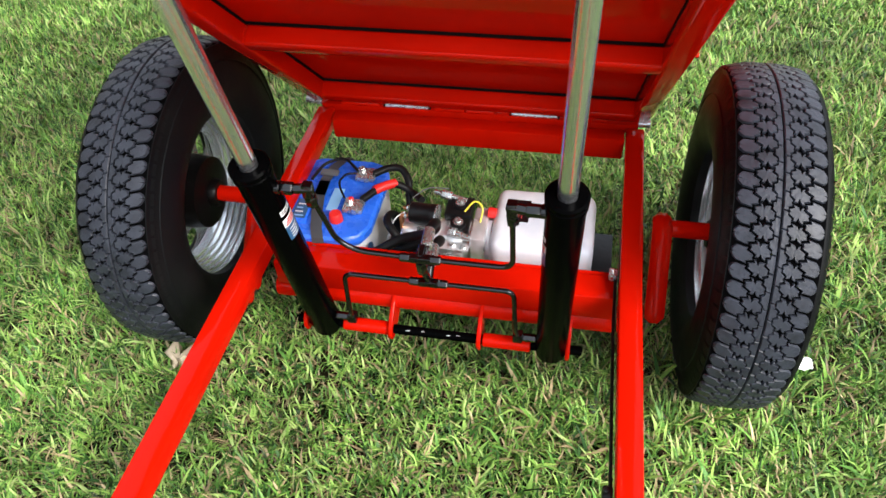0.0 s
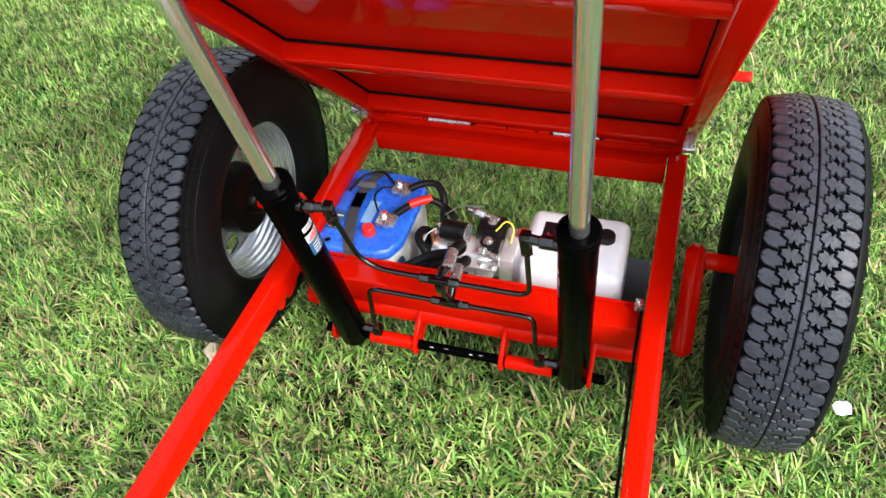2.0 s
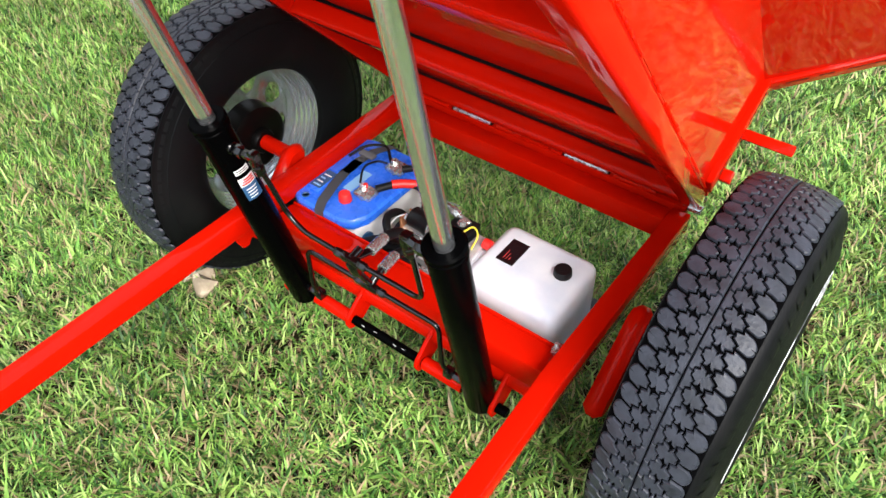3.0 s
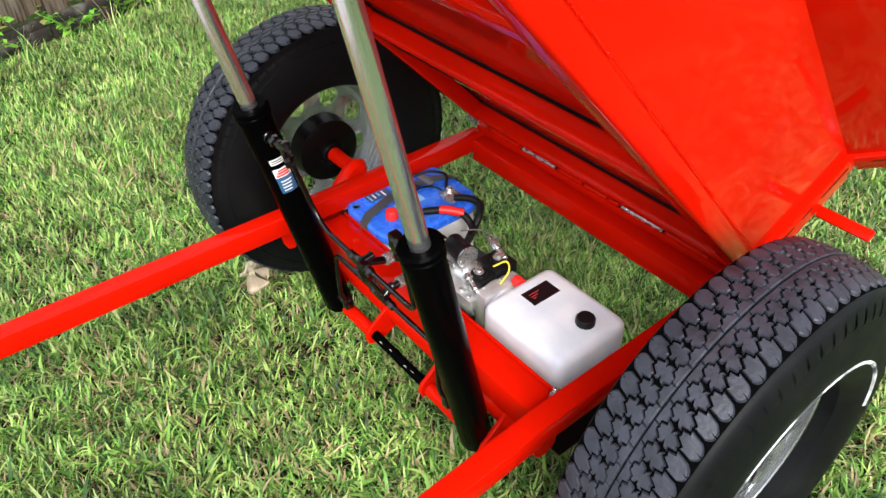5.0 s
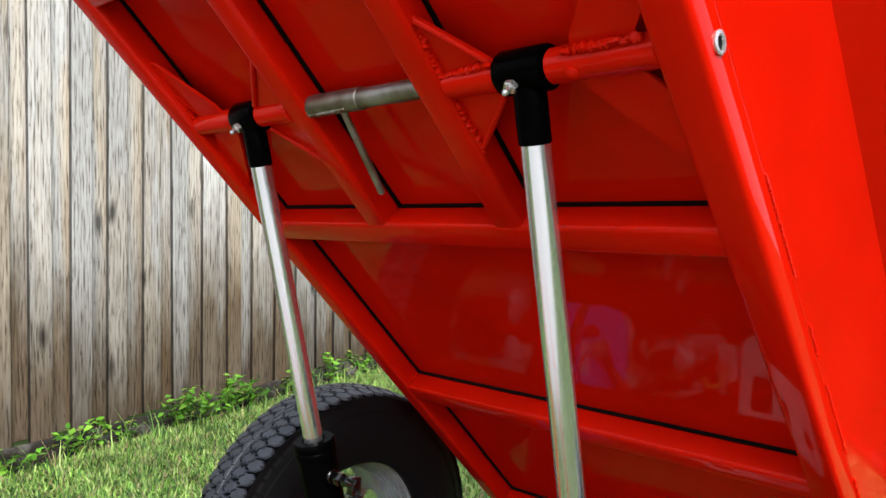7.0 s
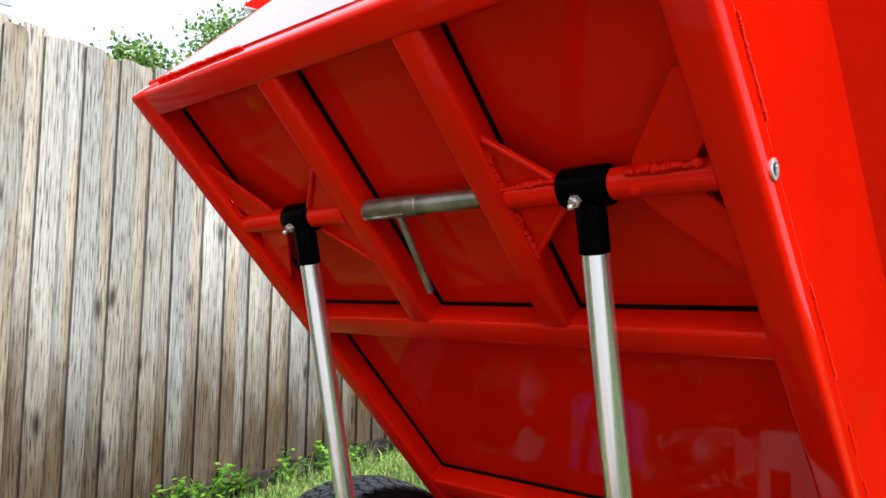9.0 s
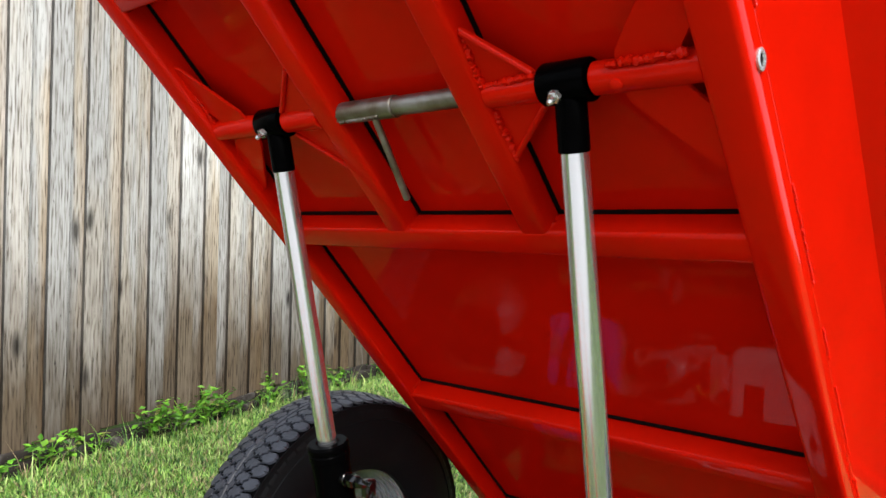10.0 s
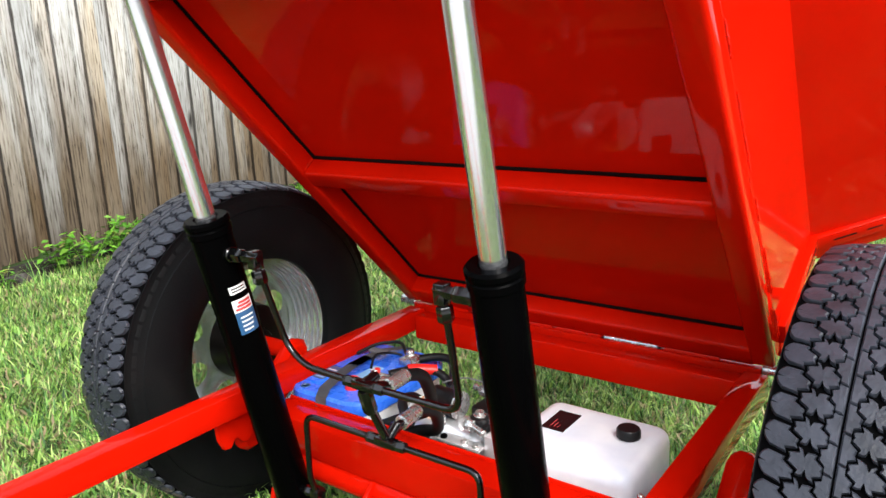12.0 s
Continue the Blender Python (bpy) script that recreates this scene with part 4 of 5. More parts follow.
part("copper_strap", slab((-0.123, 0.196, 0.285), (-0.117, 0.222, 0.335), 0.002), BRASS, unit, "copper link strap")
part("mounting_clip", slab((-0.078, 0.186, 0.300), (-0.050, 0.190, 0.322), 0.001), STEEL, unit)
part("valve_block", merge(slab((-0.020, 0.232, 0.296), (0.046, 0.300, 0.330), 0.004), slab((0.0, 0.188, 0.296), (0.046, 0.235, 0.322), 0.004)), BLACK_PL, unit, "black valve block")
for x, y in ((0.016, 0.266), (0.020, 0.204)):
    z = 0.328 if y > 0.21 else 0.321
    part("valve_coil", lathe((x, y, z - 0.002), (x, y, z + 0.016), [(0, 0.019), (0.012, 0.019), (0.014, 0.013)], 20), BLACK_PL, unit)
    part("coil_nut", lathe((x, y, z + 0.010), (x, y, z + 0.022), [(0, 0.0125), (0.004, 0.0125), (0.005, 0.009), (0.011, 0.0085), (0.012, 0.006)], 18), STEEL, unit, "bright zinc nut")
part("fitting", merge(hexnut((-0.036, 0.294, 0.338), (-0.008, 0.286, 0.338), 0.0115), rod((-0.055, 0.300, 0.338), (0.03, 0.276, 0.338), 0.0065)), STEEL, unit, "zinc pipe fitting")
part("fitting", merge(hexnut((0.004, 0.182, 0.322), (0.020, 0.178, 0.322), 0.0115), rod((0.0, 0.184, 0.322), (0.052, 0.168, 0.318), 0.0075)), STEEL, unit, "zinc pipe fitting")
part("suction_fitting", merge(hexnut((-0.005, 0.124, 0.288), (0.015, 0.125, 0.283), 0.0125), rod((-0.012, 0.123, 0.289), (0.034, 0.128, 0.277), 0.0085)), STEEL, unit, "zinc hose fitting")
part("suction_hose", bent([(-0.012, 0.123, 0.289), (-0.045, 0.121, 0.296), (-0.07, 0.13, 0.285), (-0.09, 0.15, 0.24)], 0.0095, 12, 0.02), BLACK_RUB, unit, "short black hose")
part("foot_plate", slab((-0.045, 0.150, 0.288), (0.052, 0.196, 0.293), 0.0015), ALU, unit, "bright aluminium plate")
for x, y in ((-0.034, 0.16), (0.012, 0.162), (0.040, 0.158)):
    part("plate_bolt", hexnut((x, y, 0.292), (x, y, 0.299), 0.007), STEEL if x > 0 else BLACK, unit)
part("wire", bent([(0.03, 0.24, 0.335), (0.052, 0.262, 0.357), (0.075, 0.25, 0.347), (0.07, 0.225, 0.318)], 0.0022, 8, 0.02), YELLOW, unit, "yellow wire")
part("wire", bent([(-0.112, 0.215, 0.34), (-0.135, 0.2, 0.33), (-0.15, 0.17, 0.29), (-0.14, 0.16, 0.24)], 0.0016, 8, 0.02), GREY_PL, unit, "pale thin wire")
part("wire", bent([(-0.1, 0.25, 0.355), (-0.07, 0.285, 0.362), (-0.02, 0.302, 0.35)], 0.0015, 8, 0.02), STRAP, unit, "pale thin wire")
part("wire_clamp", slab((-0.1, 0.135, 0.24), (-0.07, 0.165, 0.285), 0.004), BLACK_PL, unit)

# ---- battery ----
def seat(name, bm, material, parent, label="", smooth=40):
    """A part of the battery, its strap or cables, set to the tray's place for it."""
    for v in bm.verts:
        v.co = (-0.296 + (v.co.x + 0.293) * 1.12, 0.2525 + (v.co.y - 0.2635) * 1.09, 0.139 + (v.co.z - 0.139) * 1.06)
    return part(name, bm, material, parent, label, smooth)


batt = thing("battery", (-0.295, 0.258, 0.138), "marine battery with a bright blue lid on a light grey case", "battery")
corner = lambda x0, x1, y0, y1, c: [(x0 + c, y0), (x1 - c * 1.6, y0), (x1 - c * 0.5, y0 + c * 0.4), (x1, y0 + c * 1.5), (x1, y1 - c * 1.3), (x1 - c * 0.4, y1 - c * 0.4), (x1 - c * 1.4, y1), (x0 + c, y1), (x0 + c * 0.3, y1 - c * 0.3), (x0, y1 - c), (x0, y0 + c), (x0 + c * 0.3, y0 + c * 0.3)]
LID = 0.324
seat("case", plate(corner(-0.386, -0.200, 0.135, 0.392, 0.03), (0.139, 0.297), ID, 0.004), GREY_PL, batt, "light grey plastic case")
seat("lid", plate(corner(-0.392, -0.194, 0.127, 0.400, 0.032), (0.295, LID), ID, 0.006), BLUE, batt, "bright blue lid")
seat("vent_cover", slab((-0.374, 0.165, LID - 0.001), (-0.335, 0.36, LID + 0.004), 0.004), BLUE, batt)
seat("vent_plug", lathe((-0.355, 0.146, LID - 0.002), (-0.355, 0.146, LID + 0.01), [(0, 0.009), (0.0035, 0.009), (0.004, 0.007), (0.002, 0.006), (0.002, 0.001)], 18), LABEL_B, batt, "dark round vent")
seat("terminal_cap", lathe((-0.272, 0.187, LID - 0.001), (-0.272, 0.187, 0.37), [(0, 0.0155), (0.02, 0.0135), (0.022, 0.012), (0.022, 0.002)], 20), RED_PL, batt, "red terminal cap")
for y in (0.225, 0.335):
    seat("terminal", lathe((-0.243, y, LID - 0.001), (-0.243, y, 0.37), [(0, 0.011), (0.02, 0.009), (0.02, 0.001)], 18), STEEL, batt)
    clamp = slab((-0.264, y - 0.019, LID + 0.003), (-0.220, y + 0.019, LID + 0.017), 0.003)
    hexnut((-0.236, y - 0.024, LID + 0.014), (-0.236, y - 0.006, LID + 0.014), 0.009, clamp)
    seat("terminal_clamp", clamp, STEEL, batt, "bright metal cable clamp")
    seat("clamp_nut", hexnut((-0.252, y + 0.004, LID + 0.016), (-0.252, y + 0.004, LID + 0.028), 0.0085), STEEL, batt)
seat("clamp_bead", rod((-0.248, 0.232, LID + 0.02), (-0.248, 0.232, LID + 0.03), 0.0055), RED_PL, batt, "red washer")
seat("side_badge", lathe((-0.2, 0.165, 0.255), (-0.196, 0.165, 0.255), [(0, 0.022), (0.003, 0.022), (0.0035, 0.02)], 24), LABEL_B, batt, "round blue badge")
seat("lid_label", slab((-0.372, 0.178, LID + 0.0038), (-0.342, 0.240, LID + 0.0046), 0), LABEL_B, batt, "dark printed label")
for k in range(4):
    seat("label_bar", slab((-0.368, 0.184 + 0.0125 * k, LID + 0.0046), (-0.346 - 0.004 * (k % 3), 0.188 + 0.0125 * k, LID + 0.0049), 0), LABEL_W if k % 2 else LABEL_S, batt)
seat("lid_label", slab((-0.305, 0.215, LID - 0.0005), (-0.280, 0.29, LID + 0.0008), 0), LABEL_S, batt, "pale blue printed label")
strap = thing("battery_strap", (-0.31, 0.25, 0.2), "dark grey rubber strap over the battery", "strap")
sb = bmesh.new()
line = [(-0.296, 0.124, 0.2), (-0.296, 0.122, 0.299), (-0.297, 0.127, 0.322), (-0.304, 0.146, 0.331), (-0.318, 0.20, 0.335), (-0.327, 0.25, 0.336), (-0.329, 0.30, 0.336), (-0.322, 0.352, 0.335), (-0.306, 0.398, 0.328), (-0.302, 0.405, 0.314), (-0.301, 0.406, 0.2)]
rows = [(sb.verts.new((x - 0.0125, y - 0.001, z + 0.0005)), sb.verts.new((x + 0.0125, y + 0.001, z + 0.0005))) for x, y, z in line]
for p, q in zip(rows, rows[1:]):
    sb.faces.new((p[0], q[0], q[1], p[1]))
bmesh.ops.solidify(sb, geom=sb.faces[:], thickness=0.003)
seat("band", sb, STRAP, strap)
seat("buckle", slab((-0.346, 0.318, 0.336), (-0.304, 0.336, 0.343), 0.002), STRAP, strap)
cab = thing("battery_cable", (-0.2, 0.3, 0.3), "thick black battery cables, one with a red sleeve", "cable")
seat("cable", bent([(-0.222, 0.33, 0.343), (-0.195, 0.352, 0.347), (-0.165, 0.36, 0.345), (-0.142, 0.335, 0.33), (-0.138, 0.30, 0.29), (-0.12, 0.26, 0.25)], 0.0085, 12, 0.04), BLACK_RUB, cab)
seat("cable", bent([(-0.225, 0.24, 0.343), (-0.2, 0.28, 0.345), (-0.165, 0.312, 0.338), (-0.13, 0.31, 0.315), (-0.1, 0.27, 0.33)], 0.0085, 12, 0.04), BLACK_RUB, cab)
seat("sleeve", bent([(-0.206, 0.272, 0.345), (-0.19, 0.29, 0.344), (-0.167, 0.311, 0.339)], 0.0105, 14, 0.02), RED_PL, cab, "red cable sleeve")
part("cable", bent([(-0.150, 0.130, 0.17), (-0.145, 0.128, 0.225), (-0.105, 0.135, 0.262), (-0.060, 0.150, 0.268), (-0.020, 0.158, 0.240)], 0.0095, 12, 0.03), BLACK_RUB, cab)
part("cable", bent([(-0.118, 0.262, 0.25), (-0.15, 0.225, 0.325), (-0.152, 0.178, 0.336), (-0.118, 0.150, 0.318), (-0.10, 0.15, 0.26)], 0.0100, 12, 0.04), BLACK_RUB, cab)
seat("cable", bent([(-0.26, 0.335, 0.345), (-0.3, 0.372, 0.352), (-0.345, 0.35, 0.346), (-0.36, 0.30, 0.337)], 0.0035, 8, 0.02), BLACK_RUB, cab)
seat("cable", bent([(-0.262, 0.23, 0.352), (-0.287, 0.27, 0.362), (-0.282, 0.315, 0.35), (-0.262, 0.325, 0.345)], 0.0025, 8, 0.02), BLACK_RUB, cab)
# brake wire along the rail
wire = thing("brake_wire", (0.38, -0.4, 0.35), "thin black wire clipped along the red rail", "wire")
part("lead", bent([(0.393, 0.09, 0.33), (0.393, -0.05, 0.318), (0.402, -0.4, 0.30), (0.411, -0.8, 0.277), (0.429, -1.6, 0.235)], 0.0035, 8, 0.05), BLACK_RUB, wire)
for y in (0.085, -0.42):
    cx, cz = 0.378 + 0.022 * max(0, -y), -0.055 * max(0, 0.15 - y)
    part("clip", merge(slab((cx, y - 0.012, 0.326 + cz), (cx + 0.019, y + 0.012, 0.346 + cz), 0.003), rod((cx + 0.006, y, 0.342 + cz), (cx + 0.006, y, 0.354 + cz), 0.005)), STEEL if y > 0 else BLACK_PL, wire)

# ---- things on the lawn ----
blk = slab((-0.695, -0.108, 0.0), (-0.605, -0.035, 0.043), 0.008, seg=2)
bmesh.ops.subdivide_edges(blk, edges=blk.edges[:], cuts=2, use_grid_fill=True)
for v in blk.verts:
    v.co += Vector((noise.noise(v.co * 27) * 0.045, noise.noise(v.co * 25 + Vector((3, 0, 0))) * 0.045, -abs(noise.noise(v.co * 33)) * 0.028 * (v.co.z > 0.01)))
tagged(link("wheel_chock", blk, STONE), "rough pale cream stone wedged before the tyre", "wheel chock")
lit = bmesh.new()
bmesh.ops.create_icosphere(lit, subdivisions=2, radius=0.02)
for v in lit.verts:
    v.co = Vector((v.co.x * 1.2, v.co.y, v.co.z * 0.5)) + Vector([noise.noise(v.co * 60 + Vector((k * 5, 0, 0))) * 0.008 for k in range(3)]) + Vector((0.868, 0.135, 0.04))
tagged(link("crumpled_paper", lit, LABEL_W), "small crumpled white scrap lying in the grass", "litter")


# ---- fence ----
FX, FY, FANG = -2.94, 0.0, radians(15)
fdir, fnor = Vector((-math.sin(FANG), math.cos(FANG), 0)), Vector((math.cos(FANG), math.sin(FANG), 0))
fence = thing("board_fence", (FX, FY, 0), "tall weathered grey board fence of upright planks", "fence")
rnd = random.Random(5)


def board_mesh(width, height, thick):
    bm = bmesh.new()
    c = 0.018
    pts = [(-width / 2, 0), (width / 2, 0), (width / 2, height - c), (width / 2 - c, height), (-width / 2 + c, height), (-width / 2, height - c)]
    return plate(pts, (0, thick), lambda a, b, d: (d, a, b), 0.003)


FRONT = board_mesh(0.115, 2.33, 0.019)
BACK = board_mesh(0.15, 2.33, 0.019)
shared = []
for bm in (FRONT, BACK):
    for q in bm.faces:
        q.material_index = 0
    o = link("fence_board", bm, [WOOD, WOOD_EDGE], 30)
    # side faces take the dark copy that paints the gap shade
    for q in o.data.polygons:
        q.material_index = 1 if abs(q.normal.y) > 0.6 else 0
    shared.append(o.data)
    bpy.data.objects.remove(o)
k = 0
d = -2.6
while d < 9.5:
    for front in (True, False):
        s = d if front else d + 0.1025
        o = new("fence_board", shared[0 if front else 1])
        base = Vector((FX, FY, 0.085)) + fdir * (s + rnd.uniform(-0.006, 0.006)) + fnor * (0.0 if front else -0.026)
        o.parent = fence
        o.matrix_parent_inverse = fence.matrix_basis.inverted()
        o.matrix_basis = Matrix.Translation(base + Vector((0, 0, rnd.uniform(-0.03, 0.02)))) @ pose(0, 0, 0, rnd.uniform(-0.35, 0.35), rnd.uniform(-0.3, 0.3), math.degrees(FANG) + rnd.uniform(-1.5, 1.5))
    d += 0.205
for z in (0.35, 1.2, 2.0):
    a, b = Vector((FX, FY, z)) - fdir * 2.7 - fnor * 0.09, Vector((FX, FY, z)) + fdir * 9.6 - fnor * 0.09
    part("fence_rail", slab((0, -0.02, -0.045), ((b - a).length, 0.02, 0.045), 0.003, lambda x, y, q: tuple(a + fdir * x + fnor * y + Vector((0, 0, q)))), WOOD, fence)
# dark timbers lying along the foot
rnd = random.Random(9)
edging = thing("timber_edging", (FX + 0.08, 0.5, 0), "two courses of dark rotting timbers along the fence foot", "edging")
for course, (z0, z1, off, wide) in enumerate(((-0.01, 0.052, 0.062, 0.05), (0.055, 0.098, 0.045, 0.034))):
    d = -2.6 + 0.5 * course
    while d < 9:
        ln = rnd.uniform(0.9, 1.7)
        tb = slab((-wide / 2, -ln / 2 + 0.008, z0), (wide / 2, ln / 2 - 0.008, z1 + rnd.uniform(-0.008, 0.008)), 0.006)
        bmesh.ops.subdivide_edges(tb, edges=[e for e in tb.edges if e.calc_length() > 0.5], cuts=8)
        c = Vector((FX, FY, 0)) + fdir * (d + ln / 2) + fnor * (off + rnd.uniform(-0.006, 0.01))
        tilt = pose(0, 0, 0, rnd.uniform(-0.5, 0.5), 0, math.degrees(FANG) + rnd.uniform(-0.8, 0.8))
        for v in tb.verts:
            v.co = c + tilt @ (v.co + Vector((noise.noise(v.co * 9 + Vector((d, 0, 0))) * 0.012, 0, noise.noise(v.co * 7 + Vector((0, d, 0))) * 0.012)))
        part("timber", tb, TIMBER, edging)
        d += ln


# ---- plants ----
def leaves(name, spots, material, size, parent=None):
    """Many small folded leaves: spots are (place, direction up to 1 long)."""
    verts, faces = [], []
    r = random.Random(len(spots))
    for p, n in spots:
        n = Vector(n)
        a = n.orthogonal().normalized()
        a.rotate(Matrix.Rotation(r.uniform(0, 6.28), 3, n.normalized()))
        b = n.normalized().cross(a)
        L = size * r.uniform(0.6, 1.3)
        W = L * r.uniform(0.25, 0.4)
        c = Vector(p)
        i = len(verts)
        verts += [c, c + a * L * 0.45 + b * W + n * 0.1 * L, c + a * L, c + a * L * 0.45 - b * W + n * 0.1 * L]
        faces += [(i, i + 1, i + 2), (i, i + 2, i + 3)]
    me = bpy.data.meshes.new(name)
    me.from_pydata([tuple(v) for v in verts], [], faces)
    me.materials.append(material)
    return new(name, me)


def weed(at, height, count, seed):
    r = random.Random(seed)
    root = thing("weed", (at.x, at.y, 0), "straggly green weed growing at the fence foot", "weed", "weeds along the fence")
    spots = []
    stems = bmesh.new()
    for _ in range(max(3, count // 14)):
        tip = at + Vector((r.uniform(-0.14, 0.14), r.uniform(-0.16, 0.16), height * r.uniform(0.5, 1.0)))
        mid = at.lerp(tip, 0.5) + Vector((r.uniform(-0.03, 0.03), r.uniform(-0.03, 0.03), 0.03))
        bent([at + Vector((r.uniform(-0.04, 0.04), r.uniform(-0.04, 0.04), 0)), mid, tip], 0.0022, 5, 0.08, 3, stems)
        for _ in range(14):
            t = r.uniform(0.2, 1.0)
            p = at.lerp(mid, t * 2) if t < 0.5 else mid.lerp(tip, t * 2 - 1)
            p = p + Vector([r.uniform(-0.03, 0.03) for _ in range(3)])
            spots.append((p, (r.uniform(-0.6, 0.6), r.uniform(-0.6, 0.6), 1)))
    tagged(part("stem", stems, WEED, root), kind="stuff")
    lv = leaves("foliage", spots, WEED, 0.045)
    lv.parent = root
    lv.matrix_parent_inverse = root.matrix_basis.inverted()


rnd = random.Random(3)
for d, h, c, off in ((-0.35, 0.3, 60, 0.1), (0.05, 0.16, 40, 0.14), (0.33, 0.2, 60, 0.12), (0.62, 0.18, 40, 0.1), (0.95, 0.3, 90, 0.13), (1.1, 0.36, 110, 0.2), (1.3, 0.3, 100, 0.17), (1.55, 0.22, 70, 0.12), (1.9, 0.26, 80, 0.12), (2.3, 0.28, 90, 0.15), (2.7, 0.2, 60, 0.12), (-0.9, 0.2, 50, 0.12), (-1.3, 0.25, 60, 0.12), (3.3, 0.25, 60, 0.14)):
    weed(Vector((FX, FY, 0)) + fdir * d + fnor * off, h * 0.78, c, int(100 + d * 37))

# trees behind the fence
def garden_tree(x, y, top, spread, clumps, seed, label):
    r = random.Random(seed)
    tree = thing("tree", (x, y, 0), label, "tree", "trees behind the fence")
    trunk = bent([(x, y, 0), (x + 0.05, y + 0.05, top * 0.35), (x - 0.1, y - 0.1, top * 0.6), (x - 0.05, y, top * 0.85)], 0.09, 10, 0.4)
    for _ in range(6):
        e = (x + r.gauss(0, spread), y + r.gauss(0, spread), top * r.uniform(0.8, 0.92))
        bent([(x - 0.05, y - 0.05, top * 0.55), ((x + e[0]) / 2, (y + e[1]) / 2, top * 0.74), e], 0.03, 7, 0.3, 4, trunk)
    part("trunk", trunk, BARK, tree)
    spots = []
    for _ in range(clumps):
        q = r.random()
        c = Vector((r.gauss(x, spread * (1.15 - 0.8 * q)), r.gauss(y, spread * (1.15 - 0.8 * q)), top * (0.76 + 0.21 * q)))
        for _ in range(60):
            spots.append((c + Vector((r.gauss(0, 0.1), r.gauss(0, 0.1), r.gauss(0, 0.09))), (r.uniform(-1, 1), r.uniform(-1, 1), r.uniform(0.2, 1))))
    crown = leaves("crown", spots, LEAF, 0.065)
    crown.parent = tree
    crown.matrix_parent_inverse = tree.matrix_basis.inverted()


garden_tree(-7.2, 2.55, 3.95, 0.36, 110, 11, "small leafy green tree crown just over the fence")
garden_tree(-7.7, 4.25, 5.0, 0.5, 130, 23, "taller leafy green tree behind the fence")

# neighbour's house beyond the fence
house = thing("neighbour_house", (-9.6, -3.4, 0), "pale grey boarded house corner beyond the fence", "house")
part("wall", slab((-10.6, -6.0, 0), (-9.03, 1.77, 6.3), 0.01), SIDING, house)
for k in range(11):
    z = 4.445 + 0.16 * k
    part("siding_board", slab((-9.03, -6.0, z), (-9.0, 1.8, z + 0.15), 0.004), SIDING, house)
part("skirt_board", slab((-9.03, -6.0, 4.22), (-8.99, 1.8, 4.44), 0.004), TIMBER, house, "dark skirt board")
part("roof", plate([(-5.9, 6.3), (2.1, 6.3), (-1.9, 7.5)], (-10.9, -8.7), lambda a, b, c: (c, a, b), 0.01), TIMBER, house)


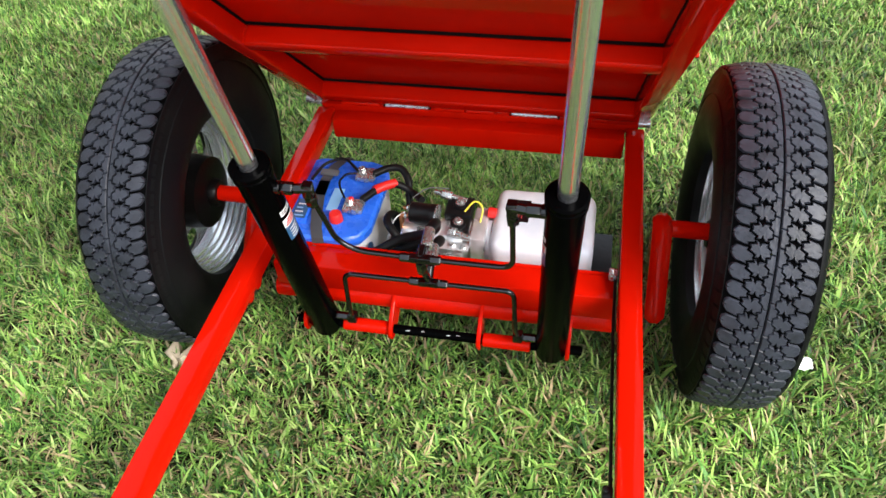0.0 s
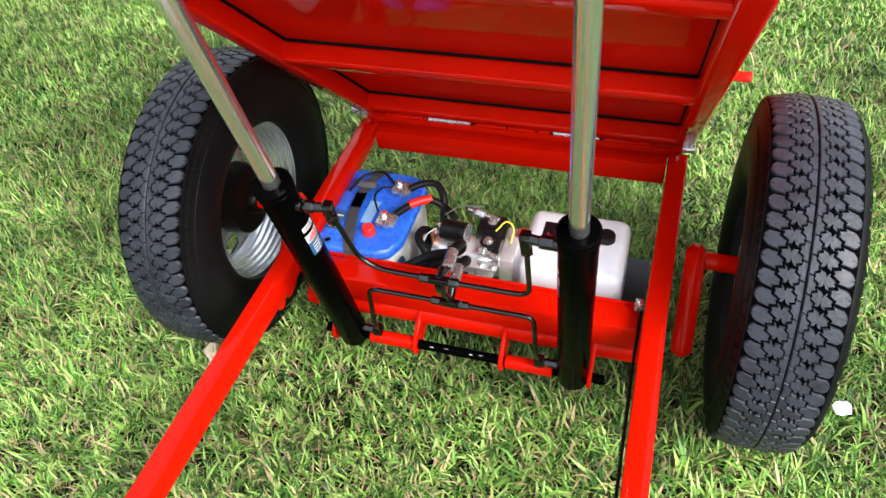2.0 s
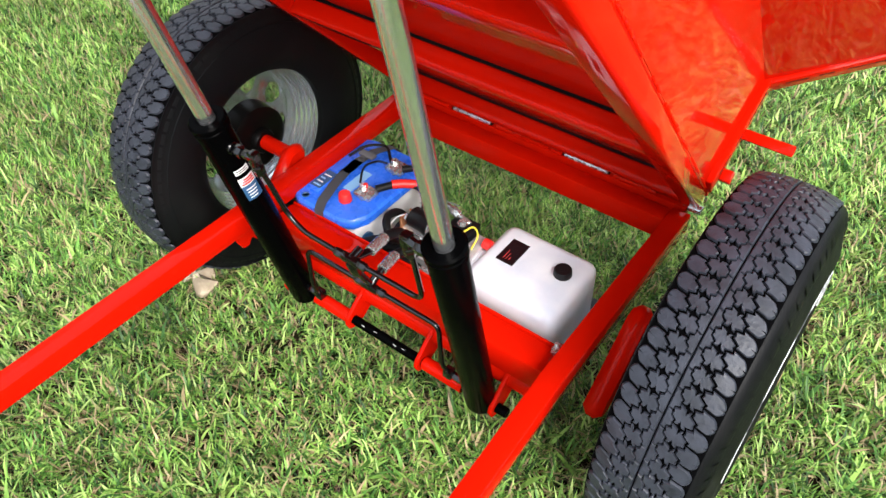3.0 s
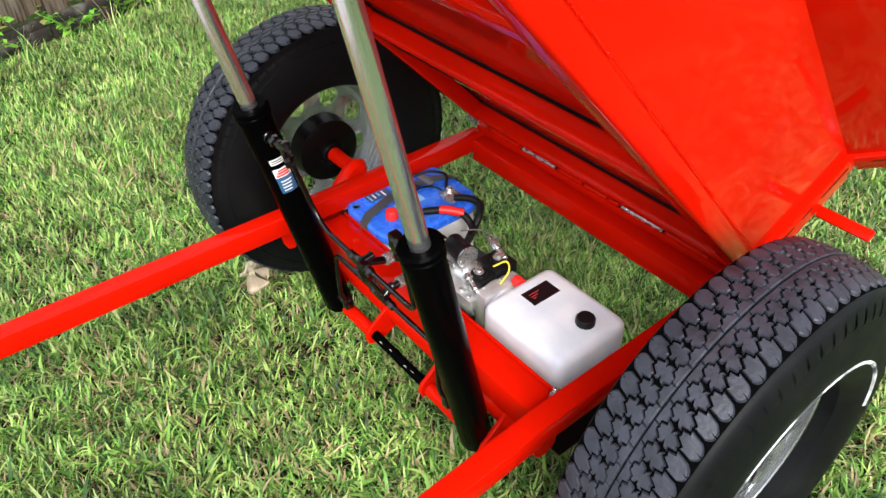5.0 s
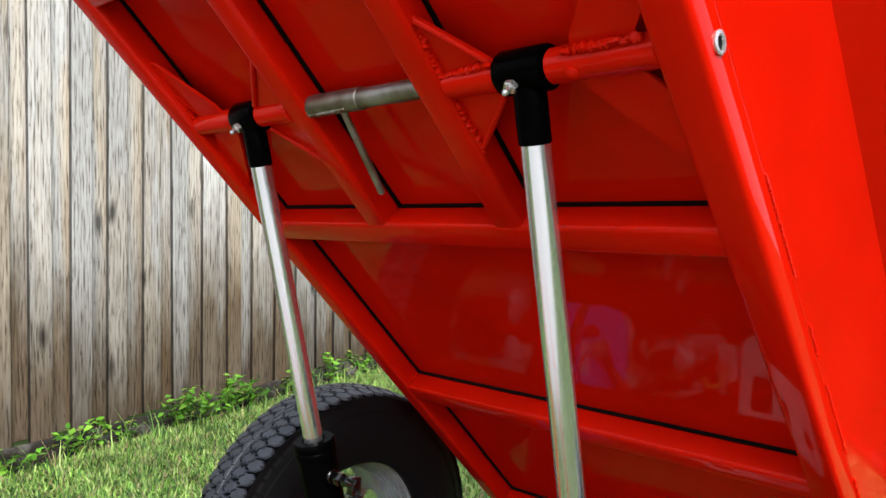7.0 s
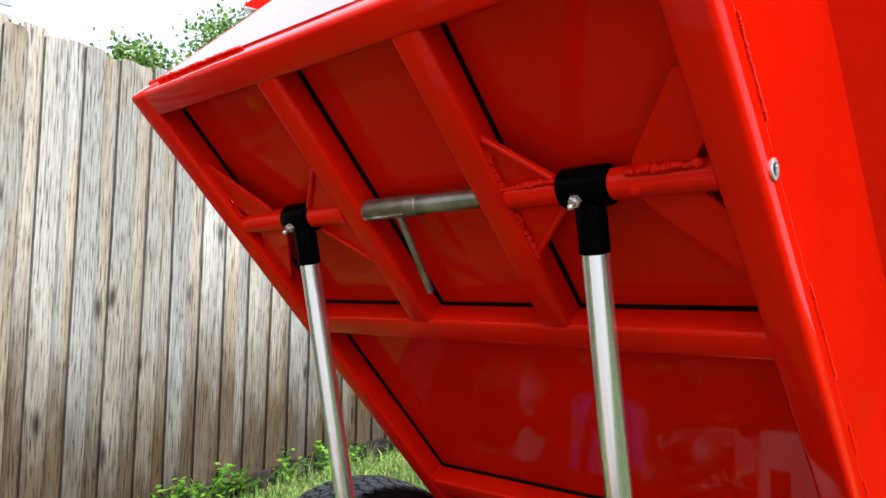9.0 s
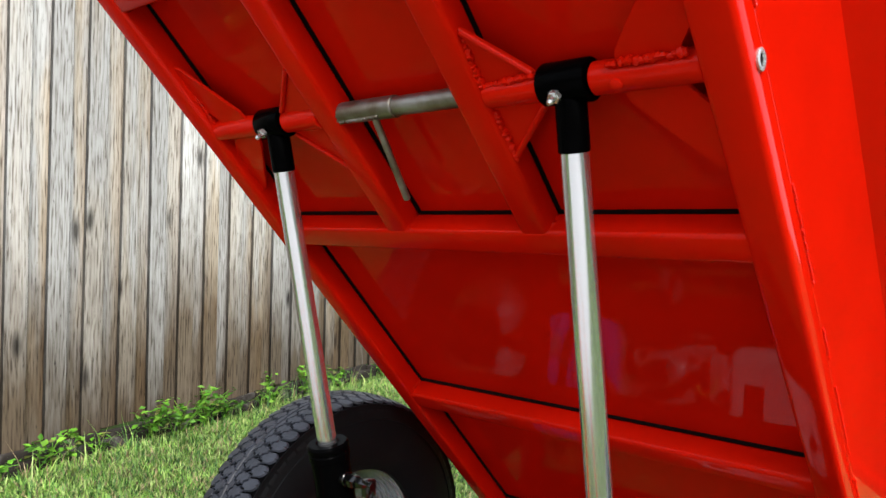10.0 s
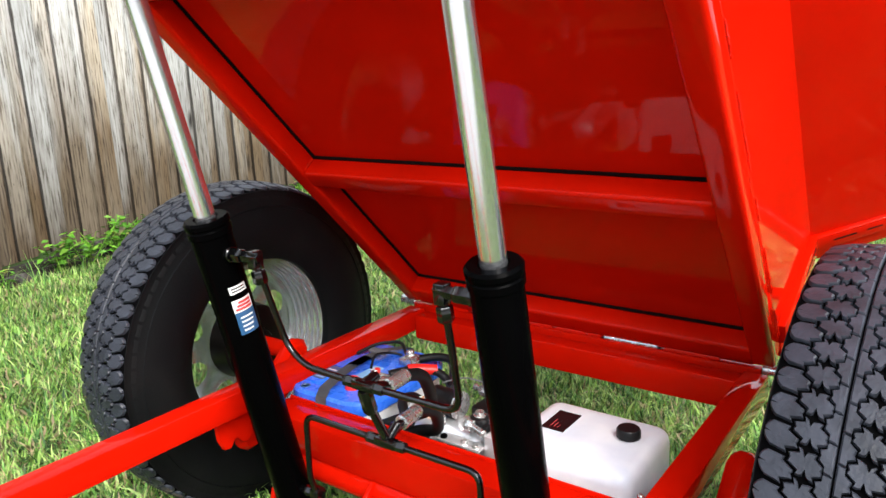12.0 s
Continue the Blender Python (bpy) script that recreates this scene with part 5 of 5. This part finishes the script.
# ---- grass ----
def blades(name, count, x0, x1, y0, y1, lo, hi, width, seed, keep=None, label="", material=None, lie=0.0, cuts=2):
    """Curved tapering blades in loose tufts, each a strip of quads ending in a tip."""
    g = np.random.default_rng(seed)
    tufts = count // 5
    x, y = g.uniform(x0, x1, tufts).repeat(5) + g.normal(0, 0.009, tufts * 5), g.uniform(y0, y1, tufts).repeat(5) + g.normal(0, 0.009, tufts * 5)
    ok = keep(x, y, g) if keep is not None else np.ones(len(x), bool)
    x, y = x[ok], y[ok]
    n = len(x)
    patch = np.sin(x * 3.1 + 1.3 * np.sin(y * 2.3)) * np.cos(y * 2.7 + np.sin(x * 1.7)) * 0.25 + 1.0
    ln = g.uniform(lo, hi, n) * patch
    az = (g.uniform(0, 2 * np.pi, tufts).repeat(5))[ok] + g.normal(0, 1.3, n)
    flop = g.uniform(0.55 + lie * 0.7, 2.05, n)
    twist = g.normal(0, 0.45, n)
    w = width * (0.55 + 0.95 * g.uniform(0, 1, n) ** 1.5)
    m = 2 * cuts + 1
    V = np.empty((n, m, 3))
    cx, cy, cz = x.copy(), y.copy(), np.full(n, -0.004)
    for k in range(cuts + 1):
        t = k / cuts
        a = az + twist * t
        if k == cuts:
            V[:, 2 * k] = np.stack([cx, cy, np.maximum(cz, 0.003)], 1)
            break
        half = w / 2 * (0.85, 1.0, 0.7)[k + (1 if cuts == 2 and k else 0) if k else 0]
        ox, oy = -np.sin(a) * half, np.cos(a) * half
        V[:, 2 * k] = np.stack([cx - ox, cy - oy, cz], 1)
        V[:, 2 * k + 1] = np.stack([cx + ox, cy + oy, cz], 1)
        lean = flop * (0.35 + 0.75 * t)
        cx, cy, cz = cx + np.cos(a) * np.sin(lean) * ln / cuts, cy + np.sin(a) * np.sin(lean) * ln / cuts, cz + np.cos(lean) * ln / cuts
    quads = [[2 * k, 2 * k + 1, 2 * k + 3, 2 * k + 2] for k in range(cuts - 1)]
    order = np.array(sum(quads, []) + [m - 3, m - 2, m - 1])
    loops = (np.arange(n)[:, None] * m + order).ravel()
    me = bpy.data.meshes.new(name)
    me.vertices.add(n * m)
    me.vertices.foreach_set("co", V.ravel())
    me.loops.add(len(loops))
    me.loops.foreach_set("vertex_index", loops.astype(np.int32))
    me.polygons.add(n * cuts)
    starts = (np.arange(n)[:, None] * len(order) + 4 * np.arange(cuts)).ravel()
    me.polygons.foreach_set("loop_start", starts.astype(np.int32))
    me.update(calc_edges=True)
    me.polygons.foreach_set("use_smooth", np.ones(n * cuts, bool))
    me.materials.append(material or GRASS)
    return tagged(new(name, me), label, "grass", kind="stuff")


FENCE_AT = lambda x, y: (x - FX) * math.cos(FANG) + (y - FY) * math.sin(FANG)
clear = lambda x, y, g: FENCE_AT(x, y) > 0.15 + 0.14 * g.uniform(0, 1, len(x)) ** 2
off_slab = lambda x, y: (x < -1.23) | (y > -1.37)
blades("grass", 225000, -1.9, 1.9, -1.3, 1.7, 0.026, 0.070, 0.0052, 1, clear, "short green lawn grass with dry straw-coloured blades", None, 0.0, 3)
blades("thatch", 100000, -1.9, 1.6, -1.3, 1.7, 0.02, 0.05, 0.0032, 12, clear, "dry brown clippings and dead blades between the grass", THATCH, 1.35)
blades("coarse_grass", 9000, -2.0, 1.9, -1.4, 1.8, 0.05, 0.10, 0.0080, 6, clear, "coarse broad grass blades lying in the lawn", None, 0.4, 3)
blades("grass", 125000, -3.5, -1.9, -0.9, 3.2, 0.026, 0.066, 0.0068, 13, clear, "short green lawn grass towards the fence")
blades("grass", 430000, -3.8, 2.6, -1.9, 4.2, 0.020, 0.046, 0.0085, 2, lambda x, y, g: clear(x, y, g) & off_slab(x, y) & ~((x < -1.9) & (y > -0.9) & (y < 3.2)) & ((x < -1.9) | (x > 1.9) | (y > 1.7) | (y < -1.3)), "short green lawn grass")
blades("grass", 130000, -6.5, 8, -2.3, 10, 0.03, 0.065, 0.024, 3, lambda x, y, g: clear(x, y, g) & off_slab(x, y) & ((x > 2.6) | (y > 4.2) | (y < -1.9)), "far lawn grass")
blades("grass", 12000, -4.2, -2.1, -1.5, 3.5, 0.08, 0.19, 0.0065, 4, lambda x, y, g: (FENCE_AT(x, y) > 0.1) & (FENCE_AT(x, y) < 0.1 + 0.35 * g.uniform(0, 1, len(x)) ** 2), "longer uncut grass along the fence")
# extra long blades, added so the ground under the bed turns darker
blades("grass", 14000, -0.37, 0.4, 0.43, 1.15, 0.04, 0.08, 0.006, 8, None, "longer grass added beneath the trailer to deepen its shade")
